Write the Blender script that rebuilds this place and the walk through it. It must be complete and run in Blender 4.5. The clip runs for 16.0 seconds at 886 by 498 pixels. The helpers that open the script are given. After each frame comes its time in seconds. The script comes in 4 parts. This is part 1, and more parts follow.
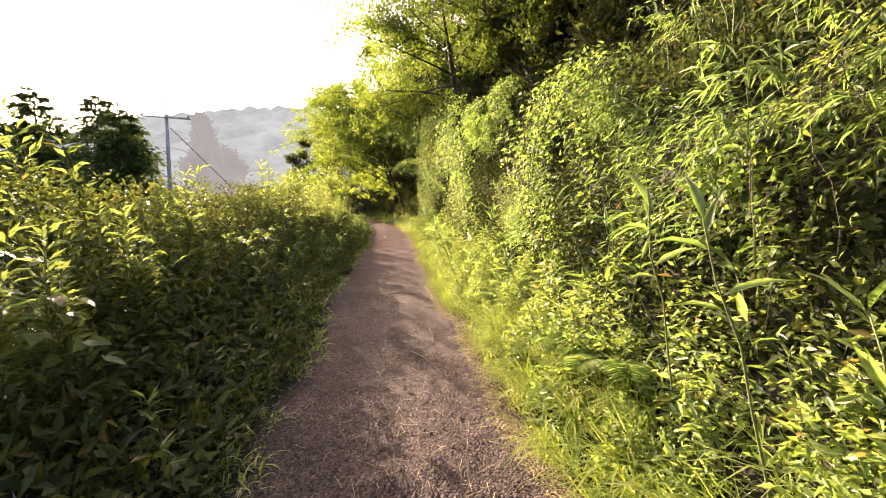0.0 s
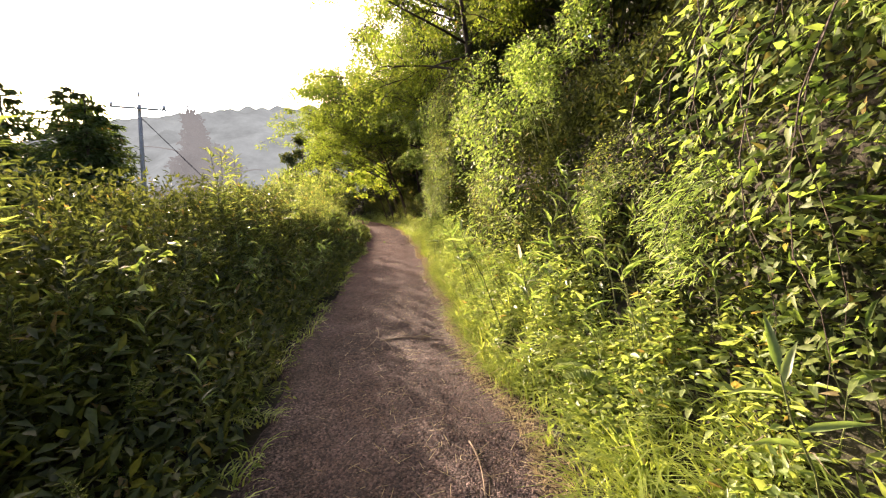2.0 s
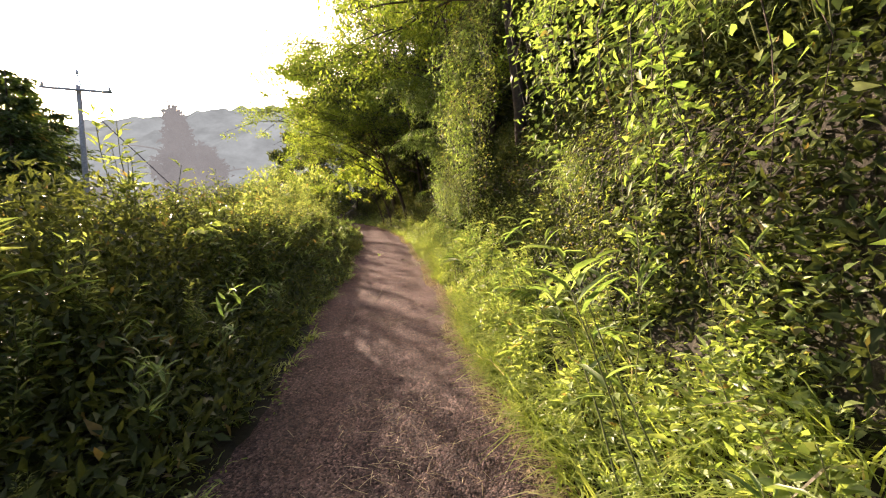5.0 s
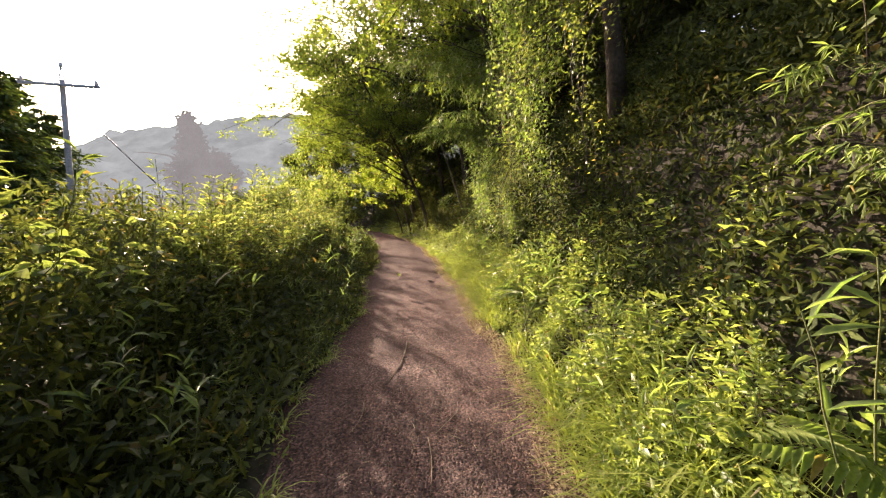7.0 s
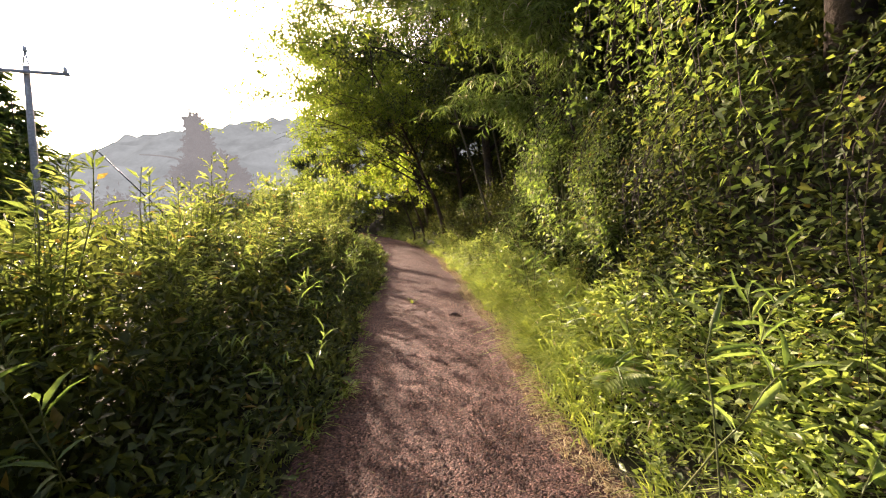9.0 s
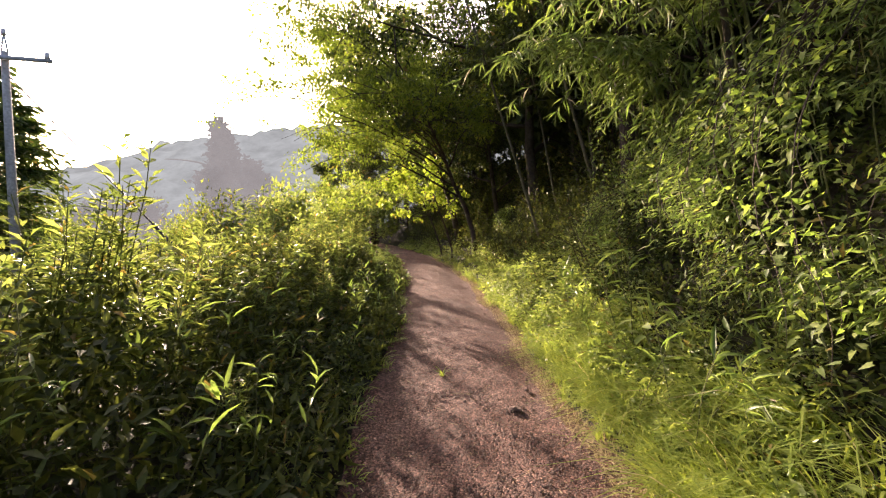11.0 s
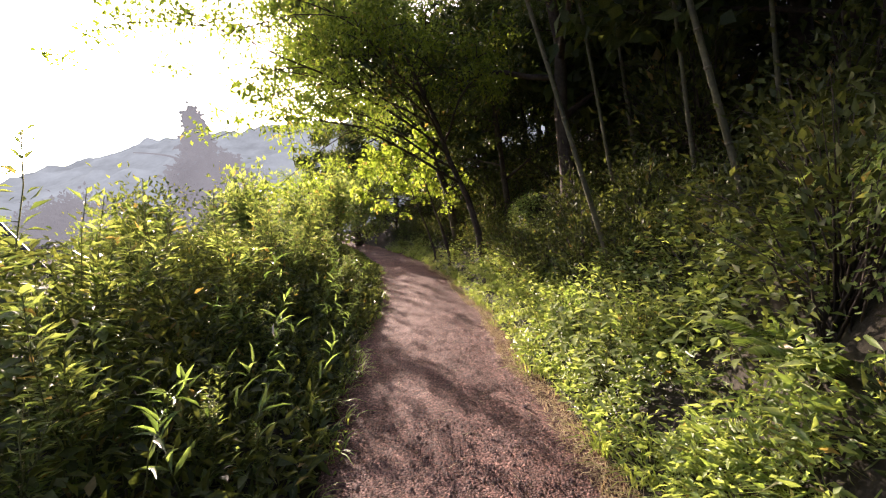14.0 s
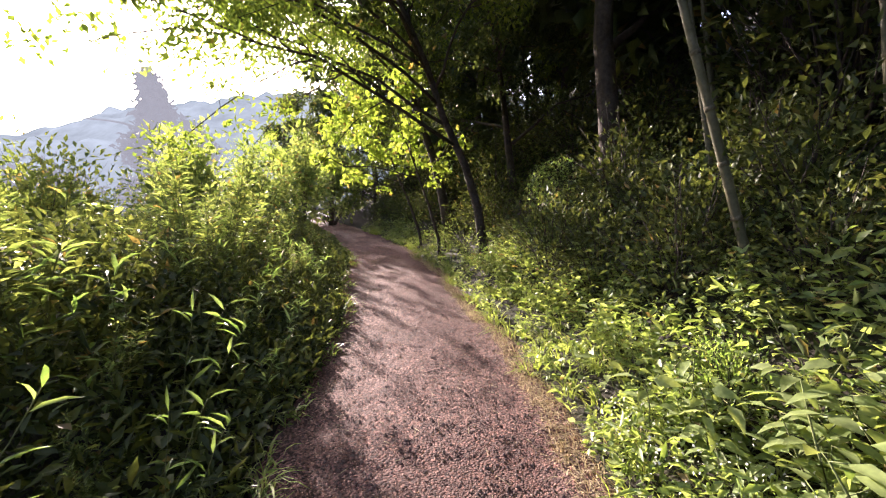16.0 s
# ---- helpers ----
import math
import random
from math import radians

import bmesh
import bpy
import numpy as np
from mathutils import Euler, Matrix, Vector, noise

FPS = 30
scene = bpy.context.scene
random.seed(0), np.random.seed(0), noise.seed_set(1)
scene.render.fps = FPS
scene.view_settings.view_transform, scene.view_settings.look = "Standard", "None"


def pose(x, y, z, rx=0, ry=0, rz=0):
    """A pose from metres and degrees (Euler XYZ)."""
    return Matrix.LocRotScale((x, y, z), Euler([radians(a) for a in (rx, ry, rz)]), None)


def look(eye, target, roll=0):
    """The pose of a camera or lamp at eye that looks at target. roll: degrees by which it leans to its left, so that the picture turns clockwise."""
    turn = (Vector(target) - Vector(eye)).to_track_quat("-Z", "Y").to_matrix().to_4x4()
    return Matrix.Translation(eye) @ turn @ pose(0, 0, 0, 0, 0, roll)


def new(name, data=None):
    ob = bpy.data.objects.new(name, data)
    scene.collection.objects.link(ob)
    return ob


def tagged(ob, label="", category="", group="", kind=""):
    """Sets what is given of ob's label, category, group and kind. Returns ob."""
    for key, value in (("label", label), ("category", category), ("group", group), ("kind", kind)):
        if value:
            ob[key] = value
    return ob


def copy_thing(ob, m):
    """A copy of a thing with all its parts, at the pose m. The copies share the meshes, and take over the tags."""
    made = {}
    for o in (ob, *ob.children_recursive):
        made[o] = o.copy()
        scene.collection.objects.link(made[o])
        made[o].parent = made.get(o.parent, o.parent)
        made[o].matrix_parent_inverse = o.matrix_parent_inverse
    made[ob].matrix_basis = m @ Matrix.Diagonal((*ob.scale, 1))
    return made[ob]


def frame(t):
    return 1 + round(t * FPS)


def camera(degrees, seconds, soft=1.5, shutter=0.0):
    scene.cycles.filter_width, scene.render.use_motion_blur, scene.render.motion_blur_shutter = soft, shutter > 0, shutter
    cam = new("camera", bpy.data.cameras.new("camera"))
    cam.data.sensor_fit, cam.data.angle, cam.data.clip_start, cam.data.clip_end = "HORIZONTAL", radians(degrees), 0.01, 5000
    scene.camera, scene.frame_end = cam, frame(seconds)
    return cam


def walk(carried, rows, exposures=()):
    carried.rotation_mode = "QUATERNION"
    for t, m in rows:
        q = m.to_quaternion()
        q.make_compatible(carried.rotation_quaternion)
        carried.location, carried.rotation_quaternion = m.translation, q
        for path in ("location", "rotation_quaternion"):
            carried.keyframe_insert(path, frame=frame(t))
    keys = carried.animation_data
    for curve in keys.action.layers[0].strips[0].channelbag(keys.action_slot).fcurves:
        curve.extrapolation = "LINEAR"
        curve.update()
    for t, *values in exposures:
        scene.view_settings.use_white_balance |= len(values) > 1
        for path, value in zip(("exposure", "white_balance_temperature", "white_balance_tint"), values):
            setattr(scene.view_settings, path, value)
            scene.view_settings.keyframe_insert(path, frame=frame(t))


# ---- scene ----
PATH = [
    (0, (0.137, 0.026, 1.509), (0.399, 1.996, 1.285), 1.2),
    (0.5, (0.137, 0.615, 1.5), (0.406, 2.584, 1.277), 1.3),
    (1, (0.15, 1.19, 1.502), (0.419, 3.159, 1.279), 1.2),
    (1.5, (0.145, 1.806, 1.466), (0.405, 3.776, 1.247), 0.8),
    (2, (0.141, 2.452, 1.434), (0.402, 4.423, 1.215), 0.9),
    (2.5, (0.183, 3.062, 1.396), (0.443, 5.032, 1.174), 0.8),
    (3, (0.254, 3.659, 1.403), (0.518, 5.628, 1.172), 0.7),
    (3.5, (0.238, 4.27, 1.396), (0.509, 6.237, 1.161), 0.7),
    (4, (0.206, 4.868, 1.433), (0.48, 6.836, 1.197), 0.7),
    (4.2, (0.204, 5.089, 1.422), (0.478, 7.057, 1.191), 0.6),
    (6.3, (0.101, 7.758, 1.429), (0.346, 9.732, 1.22), -0.0),
    (6.5, (0.076, 7.975, 1.441), (0.308, 9.951, 1.237), -0.1),
    (7, (0.087, 8.488, 1.415), (0.279, 10.469, 1.224), -0.0),
    (7.5, (0.101, 9.029, 1.4), (0.257, 11.015, 1.221), 0.0),
    (8, (0.135, 9.558, 1.39), (0.275, 11.546, 1.215), -0.0),
    (8.5, (0.129, 10.155, 1.404), (0.265, 12.142, 1.228), -0.2),
    (8.7, (0.096, 10.414, 1.419), (0.231, 12.402, 1.242), -0.2),
    (10.8, (-0.006, 12.814, 1.532), (0.058, 14.807, 1.375), 0.7),
    (11, (-0.04, 13.125, 1.57), (-0.019, 15.12, 1.432), 0.8),
    (11.5, (-0.066, 13.739, 1.536), (-0.191, 15.733, 1.439), 0.7),
    (12, (-0.025, 14.326, 1.53), (-0.251, 16.312, 1.471), 0.8),
    (12.5, (0.028, 15.001, 1.47), (-0.19, 16.989, 1.415), 0.7),
    (13, (0.074, 15.601, 1.427), (-0.044, 17.595, 1.348), 0.6),
    (13.5, (0.032, 16.238, 1.44), (0.018, 18.235, 1.325), 0.6),
    (14, (0.035, 16.848, 1.464), (0.076, 18.843, 1.321), 0.5),
    (14.5, (0.005, 17.448, 1.462), (0.072, 19.44, 1.299), 0.5),
    (15, (0.007, 18.073, 1.445), (0.091, 20.062, 1.257), 0.3),
    (15.5, (0.003, 18.695, 1.43), (0.109, 20.681, 1.216), 0.7),
    (16, (-0.051, 19.297, 1.405), (0.078, 21.277, 1.16), 1.1),
]
EXPO = 1.96
cam = camera(93.4, 16.0, soft=1.2)
walk(cam, [(t, look(eye, target, roll)) for t, eye, target, roll in PATH],
     [(t, EXPO + s, k, g) for t, s, k, g in ((0, 0.5, 6900, 27), (1.5, 0.2, 6850, 26), (4, 0.1, 6750, 26), (8, 0.05, 6750, 27), (11, 0.15, 6700, 28), (12, 0.0, 6650, 29), (13, 0.05, 6500, 30), (14.5, 0.3, 6050, 31), (16, 0.5, 5800, 30))])

# ---- world and sun ----
SUN_AZ, SUN_EL = radians(-28.5), radians(14.5)
to_sun = Vector((math.sin(SUN_AZ) * math.cos(SUN_EL), math.cos(SUN_AZ) * math.cos(SUN_EL), math.sin(SUN_EL)))
world = bpy.data.worlds.new("sky")
scene.world = world
world.use_nodes = True
sky = world.node_tree.nodes.new("ShaderNodeTexSky")
sky.sky_type, sky.sun_disc = "NISHITA", False
sky.sun_elevation, sky.sun_rotation = SUN_EL, SUN_AZ
sky.air_density, sky.dust_density, sky.ozone_density = 0.8, 5.0, 0.6
world.node_tree.links.new(sky.outputs[0], world.node_tree.nodes["Background"].inputs[0])
world.node_tree.nodes["Background"].inputs[1].default_value = 0.132
sun = new("sun", bpy.data.lights.new("sun", "SUN"))
sun.data.energy, sun.data.angle, sun.data.color = 5.0, radians(0.6), (1.0, 0.86, 0.64)
sun.matrix_world = look(to_sun * 50, (0, 0, 0))


# ---- materials ----
def material(name):
    m = bpy.data.materials.new(name)
    m.use_nodes = True
    nt = m.node_tree
    return m, nt, nt.nodes["Principled BSDF"], nt.nodes["Material Output"]


def node(nt, kind, **values):
    n = nt.nodes.new(kind)
    for k, v in values.items():
        n.inputs[k.replace("_", " ")].default_value = v
    return n


def ramp(nt, stops):
    r = nt.nodes.new("ShaderNodeValToRGB")
    e = r.color_ramp.elements
    while len(e) < len(stops):
        e.new(0.5)
    for el, (at, c) in zip(e, stops):
        el.position, el.color = at, (*c, 1)
    return r


def leaf_material(name, dark, mid, light, old=(0.20, 0.15, 0.06), through_tint=(1.28, 1.2, 0.6), glow=0.5, rough=0.5, gloss=0.18):
    """Leaves: glossy skin above, light passing through, every leaf of its own tone."""
    m, nt, b, out = material(name)
    geo, info = nt.nodes.new("ShaderNodeNewGeometry"), nt.nodes.new("ShaderNodeObjectInfo")
    add = nt.nodes.new("ShaderNodeMath")
    add.operation = "MULTIPLY_ADD"
    nt.links.new(info.outputs["Random"], add.inputs[0])
    add.inputs[1].default_value = 0.37
    nt.links.new(geo.outputs["Random Per Island"], add.inputs[2])
    fr = nt.nodes.new("ShaderNodeMath")
    fr.operation = "FRACT"
    nt.links.new(add.outputs[0], fr.inputs[0])
    r = ramp(nt, [(0.0, dark), (0.45, mid), (0.9, light), (0.97, light), (0.985, old)])
    nt.links.new(fr.outputs[0], r.inputs[0])
    tc = nt.nodes.new("ShaderNodeTexCoord")
    n1 = node(nt, "ShaderNodeTexNoise", Scale=45.0, Detail=2.0)
    nt.links.new(tc.outputs["Object"], n1.inputs["Vector"])
    vary = ramp(nt, [(0.3, (0.72, 0.74, 0.7)), (0.7, (1.1, 1.1, 1.05))])
    nt.links.new(n1.outputs[0], vary.inputs[0])
    mul = nt.nodes.new("ShaderNodeMixRGB")
    mul.blend_type = "MULTIPLY"
    mul.inputs[0].default_value = 1.0
    nt.links.new(r.outputs[0], mul.inputs[1])
    nt.links.new(vary.outputs[0], mul.inputs[2])
    nt.links.new(mul.outputs[0], b.inputs["Base Color"])
    b.inputs["Roughness"].default_value = rough
    b.inputs["Specular IOR Level"].default_value = gloss
    tint = nt.nodes.new("ShaderNodeMixRGB")
    tint.blend_type = "MULTIPLY"
    tint.inputs[0].default_value = 1.0
    tint.inputs[2].default_value = (*[c * 1.6 for c in through_tint], 1)
    nt.links.new(mul.outputs[0], tint.inputs[1])
    tr = nt.nodes.new("ShaderNodeBsdfTranslucent")
    nt.links.new(tint.outputs[0], tr.inputs[0])
    mix = nt.nodes.new("ShaderNodeMixShader")
    mix.inputs[0].default_value = glow
    nt.links.new(b.outputs[0], mix.inputs[1])
    nt.links.new(tr.outputs[0], mix.inputs[2])
    nt.links.new(mix.outputs[0], out.inputs[0])
    return m


def rough_material(name, stops, scale, bump, fine=8.0, rough=0.85, fine_stops=None, dist=0.02):
    """Earth, bark, concrete: broad patches, a fine grain over them and relief."""
    m, nt, b, out = material(name)
    tc = nt.nodes.new("ShaderNodeTexCoord")
    n1 = node(nt, "ShaderNodeTexNoise", Scale=scale, Detail=6.0, Roughness=0.6)
    n2 = node(nt, "ShaderNodeTexNoise", Scale=scale * fine, Detail=4.0, Roughness=0.7)
    for n in (n1, n2):
        nt.links.new(tc.outputs["Object"], n.inputs["Vector"])
    r = ramp(nt, stops)
    nt.links.new(n1.outputs[0], r.inputs[0])
    r2 = ramp(nt, fine_stops or [(0.25, (0.6, 0.6, 0.6)), (0.75, (1.3, 1.3, 1.3))])
    nt.links.new(n2.outputs[0], r2.inputs[0])
    mul = nt.nodes.new("ShaderNodeMixRGB")
    mul.blend_type = "MULTIPLY"
    mul.inputs[0].default_value = 1.0
    nt.links.new(r.outputs[0], mul.inputs[1])
    nt.links.new(r2.outputs[0], mul.inputs[2])
    nt.links.new(mul.outputs[0], b.inputs["Base Color"])
    b.inputs["Roughness"].default_value = rough
    b.inputs["Specular IOR Level"].default_value = 0.2
    bp = nt.nodes.new("ShaderNodeBump")
    bp.inputs["Strength"].default_value, bp.inputs["Distance"].default_value = bump, dist
    nt.links.new(n2.outputs[0], bp.inputs["Height"])
    nt.links.new(bp.outputs[0], b.inputs["Normal"])
    return m


def path_material():
    """Reddish trodden earth with fine grey grit showing in the wheel-worn side."""
    m, nt, b, out = material("gravelly_earth")
    tc = nt.nodes.new("ShaderNodeTexCoord")
    broad = node(nt, "ShaderNodeTexNoise", Scale=1.3, Detail=5.0, Roughness=0.6)
    grain = node(nt, "ShaderNodeTexNoise", Scale=55.0, Detail=7.0, Roughness=0.82)
    grit = node(nt, "ShaderNodeTexVoronoi", Scale=75.0)
    for n in (broad, grain, grit):
        nt.links.new(tc.outputs["Object"], n.inputs["Vector"])
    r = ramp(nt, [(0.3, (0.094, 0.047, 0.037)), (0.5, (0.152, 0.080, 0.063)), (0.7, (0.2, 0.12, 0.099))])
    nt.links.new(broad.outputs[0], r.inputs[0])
    # Darker and greyer up to y = 7, blending to redder by y = 14.
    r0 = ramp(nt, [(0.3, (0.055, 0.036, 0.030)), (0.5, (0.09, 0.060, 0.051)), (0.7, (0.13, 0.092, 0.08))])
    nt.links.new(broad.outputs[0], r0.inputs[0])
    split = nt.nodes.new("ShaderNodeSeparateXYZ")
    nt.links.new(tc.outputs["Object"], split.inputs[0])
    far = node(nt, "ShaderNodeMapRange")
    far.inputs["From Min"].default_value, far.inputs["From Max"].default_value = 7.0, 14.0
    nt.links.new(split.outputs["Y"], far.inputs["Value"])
    earth_tones = nt.nodes.new("ShaderNodeMixRGB")
    nt.links.new(far.outputs[0], earth_tones.inputs[0])
    nt.links.new(r0.outputs[0], earth_tones.inputs[1])
    nt.links.new(r.outputs[0], earth_tones.inputs[2])
    r2 = ramp(nt, [(0.38, (0.34, 0.32, 0.32)), (0.5, (0.92, 0.92, 0.92)), (0.62, (1.65, 1.65, 1.65))])
    nt.links.new(grain.outputs[0], r2.inputs[0])
    mul = nt.nodes.new("ShaderNodeMixRGB")
    mul.blend_type = "MULTIPLY"
    mul.inputs[0].default_value = 1.0
    nt.links.new(earth_tones.outputs[0], mul.inputs[1])
    nt.links.new(r2.outputs[0], mul.inputs[2])
    r3 = ramp(nt, [(0.15, (0.4, 0.4, 0.41)), (0.5, (0.92, 0.91, 0.91)), (0.85, (1.75, 1.7, 1.66))])
    nt.links.new(grit.outputs["Color"], r3.inputs[0])
    mul2 = nt.nodes.new("ShaderNodeMixRGB")
    mul2.blend_type = "MULTIPLY"
    mul2.inputs[0].default_value = 1.0
    nt.links.new(mul.outputs[0], mul2.inputs[1])
    nt.links.new(r3.outputs[0], mul2.inputs[2])
    nt.links.new(mul2.outputs[0], b.inputs["Base Color"])
    b.inputs["Roughness"].default_value = 0.82
    b.inputs["Specular IOR Level"].default_value = 0.2
    bp1, bp2 = nt.nodes.new("ShaderNodeBump"), nt.nodes.new("ShaderNodeBump")
    bp1.inputs["Strength"].default_value, bp1.inputs["Distance"].default_value = 1.0, 0.014
    bp2.inputs["Strength"].default_value, bp2.inputs["Distance"].default_value = 1.0, 0.016
    bp2.invert = True
    nt.links.new(grain.outputs[0], bp1.inputs["Height"])
    nt.links.new(grit.outputs["Distance"], bp2.inputs["Height"])
    nt.links.new(bp1.outputs[0], bp2.inputs["Normal"])
    nt.links.new(bp2.outputs[0], b.inputs["Normal"])
    return m


def haze_glow_material(name, colour, haze, amount):
    """Far woods with morning haze painted in as an uneven pale glow."""
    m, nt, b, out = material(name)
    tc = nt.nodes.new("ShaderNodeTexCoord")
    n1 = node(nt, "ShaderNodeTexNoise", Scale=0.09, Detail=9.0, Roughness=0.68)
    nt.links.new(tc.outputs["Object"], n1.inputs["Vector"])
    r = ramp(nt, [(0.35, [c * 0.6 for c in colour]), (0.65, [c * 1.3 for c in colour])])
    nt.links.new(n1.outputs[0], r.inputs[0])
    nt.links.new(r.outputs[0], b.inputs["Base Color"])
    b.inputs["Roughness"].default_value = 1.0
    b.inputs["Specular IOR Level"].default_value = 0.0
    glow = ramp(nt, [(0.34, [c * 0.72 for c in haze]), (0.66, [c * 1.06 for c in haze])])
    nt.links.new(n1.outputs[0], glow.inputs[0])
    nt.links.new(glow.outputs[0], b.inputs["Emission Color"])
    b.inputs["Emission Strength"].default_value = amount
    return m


GRASS = leaf_material("grass_blades", (0.163, 0.22, 0.0485), (0.238, 0.309, 0.0777), (0.324, 0.375, 0.117), old=(0.5, 0.425, 0.365), glow=0.45, gloss=0.4, rough=0.45)
WEED = leaf_material("weed_leaves", (0.0705, 0.106, 0.039), (0.126, 0.172, 0.0585), (0.211, 0.252, 0.0975), glow=0.5)
# Leaf green lowered and dulled: shade of the hollows put into the colour.
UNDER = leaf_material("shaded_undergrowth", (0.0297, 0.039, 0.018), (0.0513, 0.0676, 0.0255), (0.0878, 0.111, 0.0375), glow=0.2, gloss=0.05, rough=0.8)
VERGE = leaf_material("verge_weed_leaves", (0.124, 0.186, 0.05), (0.19, 0.256, 0.078), (0.275, 0.33, 0.126), glow=0.45, gloss=0.4, rough=0.45)
SASA = leaf_material("dwarf_bamboo_leaves", (0.0943, 0.142, 0.0487), (0.155, 0.211, 0.0729), (0.234, 0.284, 0.122), old=(0.366, 0.311, 0.41), rough=0.4, gloss=0.35, through_tint=(1.0, 1.08, 0.5))
VINE = leaf_material("vine_leaves", (0.102, 0.145, 0.0461), (0.168, 0.215, 0.0665), (0.244, 0.279, 0.0921), through_tint=(1.06, 1.22, 0.55))
SHRUB = leaf_material("shrub_leaves", (0.0603, 0.0888, 0.0284), (0.0986, 0.133, 0.0394), (0.153, 0.183, 0.0551), rough=0.45)
BROAD = leaf_material("broad_leaves", (0.112, 0.168, 0.055), (0.168, 0.228, 0.074), (0.235, 0.282, 0.112), glow=0.42, gloss=0.22, rough=0.5)
CROWN = leaf_material("tree_leaves", (0.088, 0.114, 0.027), (0.137, 0.165, 0.034), (0.198, 0.215, 0.047), glow=0.55, through_tint=(1.06, 1.22, 0.55))
# Low evergreen leaf tone, with the wood's shade put into the colour as well.
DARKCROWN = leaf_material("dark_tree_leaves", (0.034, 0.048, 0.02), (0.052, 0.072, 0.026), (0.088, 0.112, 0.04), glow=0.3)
# Darker copy of the shrub leaves, with shade put into the colour.
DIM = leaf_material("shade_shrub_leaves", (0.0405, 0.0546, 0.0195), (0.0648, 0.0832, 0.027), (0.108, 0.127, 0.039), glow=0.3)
NEEDLE = leaf_material("conifer_sprays", (0.035, 0.06, 0.02), (0.05, 0.085, 0.025), (0.08, 0.12, 0.035), glow=0.25)
LIME = leaf_material("young_tree_leaves", (0.127, 0.191, 0.03), (0.166, 0.237, 0.0375), (0.215, 0.272, 0.0525), glow=0.55)
STRAW = leaf_material("dry_straw", (0.26, 0.2, 0.12), (0.4, 0.32, 0.2), (0.54, 0.45, 0.3), through_tint=(1, 0.9, 0.7), glow=0.25, rough=0.7)
LITTER = leaf_material("leaf_litter", (0.05, 0.035, 0.022), (0.10, 0.066, 0.04), (0.17, 0.115, 0.07), through_tint=(1, 0.8, 0.6), glow=0.12, rough=0.8)
FLOWER = leaf_material("small_white_flowers", (0.6, 0.6, 0.55), (0.7, 0.7, 0.65), (0.8, 0.8, 0.76), old=(0.6, 0.55, 0.4), through_tint=(0.6, 0.6, 0.55), glow=0.3, rough=0.6)
STEM = rough_material("green_stems", [(0.3, (0.09, 0.12, 0.035)), (0.7, (0.17, 0.17, 0.07))], 6, 0.3)
TWIG = rough_material("dry_twigs", [(0.3, (0.16, 0.11, 0.075)), (0.7, (0.34, 0.26, 0.18))], 12, 0.4)
BARK = rough_material("bark", [(0.3, (0.033, 0.0252, 0.0192)), (0.7, (0.084, 0.066, 0.051))], 3, 0.8)
CULM = rough_material("bamboo_culm", [(0.3, (0.0562, 0.054, 0.0285)), (0.55, (0.0938, 0.0863, 0.0465)), (0.8, (0.135, 0.12, 0.075))], 2.5, 0.15, rough=0.5)
NODE = rough_material("bamboo_node", [(0.3, (0.07, 0.06, 0.035)), (0.7, (0.15, 0.13, 0.08))], 8, 0.3)
SOIL = rough_material("woodland_soil", [(0.3, (0.020, 0.016, 0.011)), (0.5, (0.030, 0.026, 0.015)), (0.7, (0.034, 0.036, 0.016))], 0.9, 0.9, fine=14)
STONE = rough_material("grit", [(0.3, (0.085, 0.05, 0.04)), (0.7, (0.21, 0.145, 0.12))], 5, 0.4)
CONCRETE = rough_material("weathered_concrete", [(0.3, (0.30, 0.29, 0.27)), (0.7, (0.42, 0.41, 0.38))], 2.0, 0.2)
STEEL = rough_material("galvanised_steel", [(0.3, (0.28, 0.29, 0.30)), (0.7, (0.40, 0.41, 0.42))], 5.0, 0.1, rough=0.5)
BLACK = rough_material("black_plastic", [(0.3, (0.015, 0.015, 0.016)), (0.7, (0.03, 0.03, 0.032))], 5.0, 0.1, rough=0.5)
PORCELAIN = rough_material("insulator_porcelain", [(0.3, (0.5, 0.49, 0.47)), (0.7, (0.65, 0.64, 0.62))], 5.0, 0.05, rough=0.25)
EARTH = path_material()
# Both surfaces glow by themselves; the glow stands in for haze.
HILLWOOD = haze_glow_material("hazy_hill_woods", (0.04, 0.05, 0.035), (0.88, 0.98, 0.96), 0.122)
FARWOOD = haze_glow_material("hazy_far_trees", (0.05, 0.06, 0.04), (0.97, 0.97, 0.95), 0.085)


# ---- mesh tools ----
RNG = np.random.default_rng(11)
LEAF2 = (np.array([(0, 0, 0), (-0.5, 0.42, 0.10), (0.5, 0.42, 0.10), (0, 1, -0.08)]), np.array([(0, 3, 1), (0, 2, 3)]))
LEAF4 = (np.array([(0, 0, 0), (-0.5, 0.4, 0.07), (0, 0.42, -0.02), (0.5, 0.4, 0.07), (0, 1, -0.14)]),
         np.array([(0, 2, 1), (0, 3, 2), (1, 2, 4), (2, 3, 4)]))
LEAF8 = (np.array([(0, 0, 0), (-0.48, 0.28, 0.06), (0, 0.3, 0), (0.48, 0.28, 0.06), (-0.34, 0.66, 0.0), (0, 0.68, -0.06), (0.34, 0.66, 0.0), (0, 1, -0.2)]),
         np.array([(0, 2, 1), (0, 3, 2), (1, 2, 5), (1, 5, 4), (2, 3, 6), (2, 6, 5), (4, 5, 7), (5, 6, 7)]))
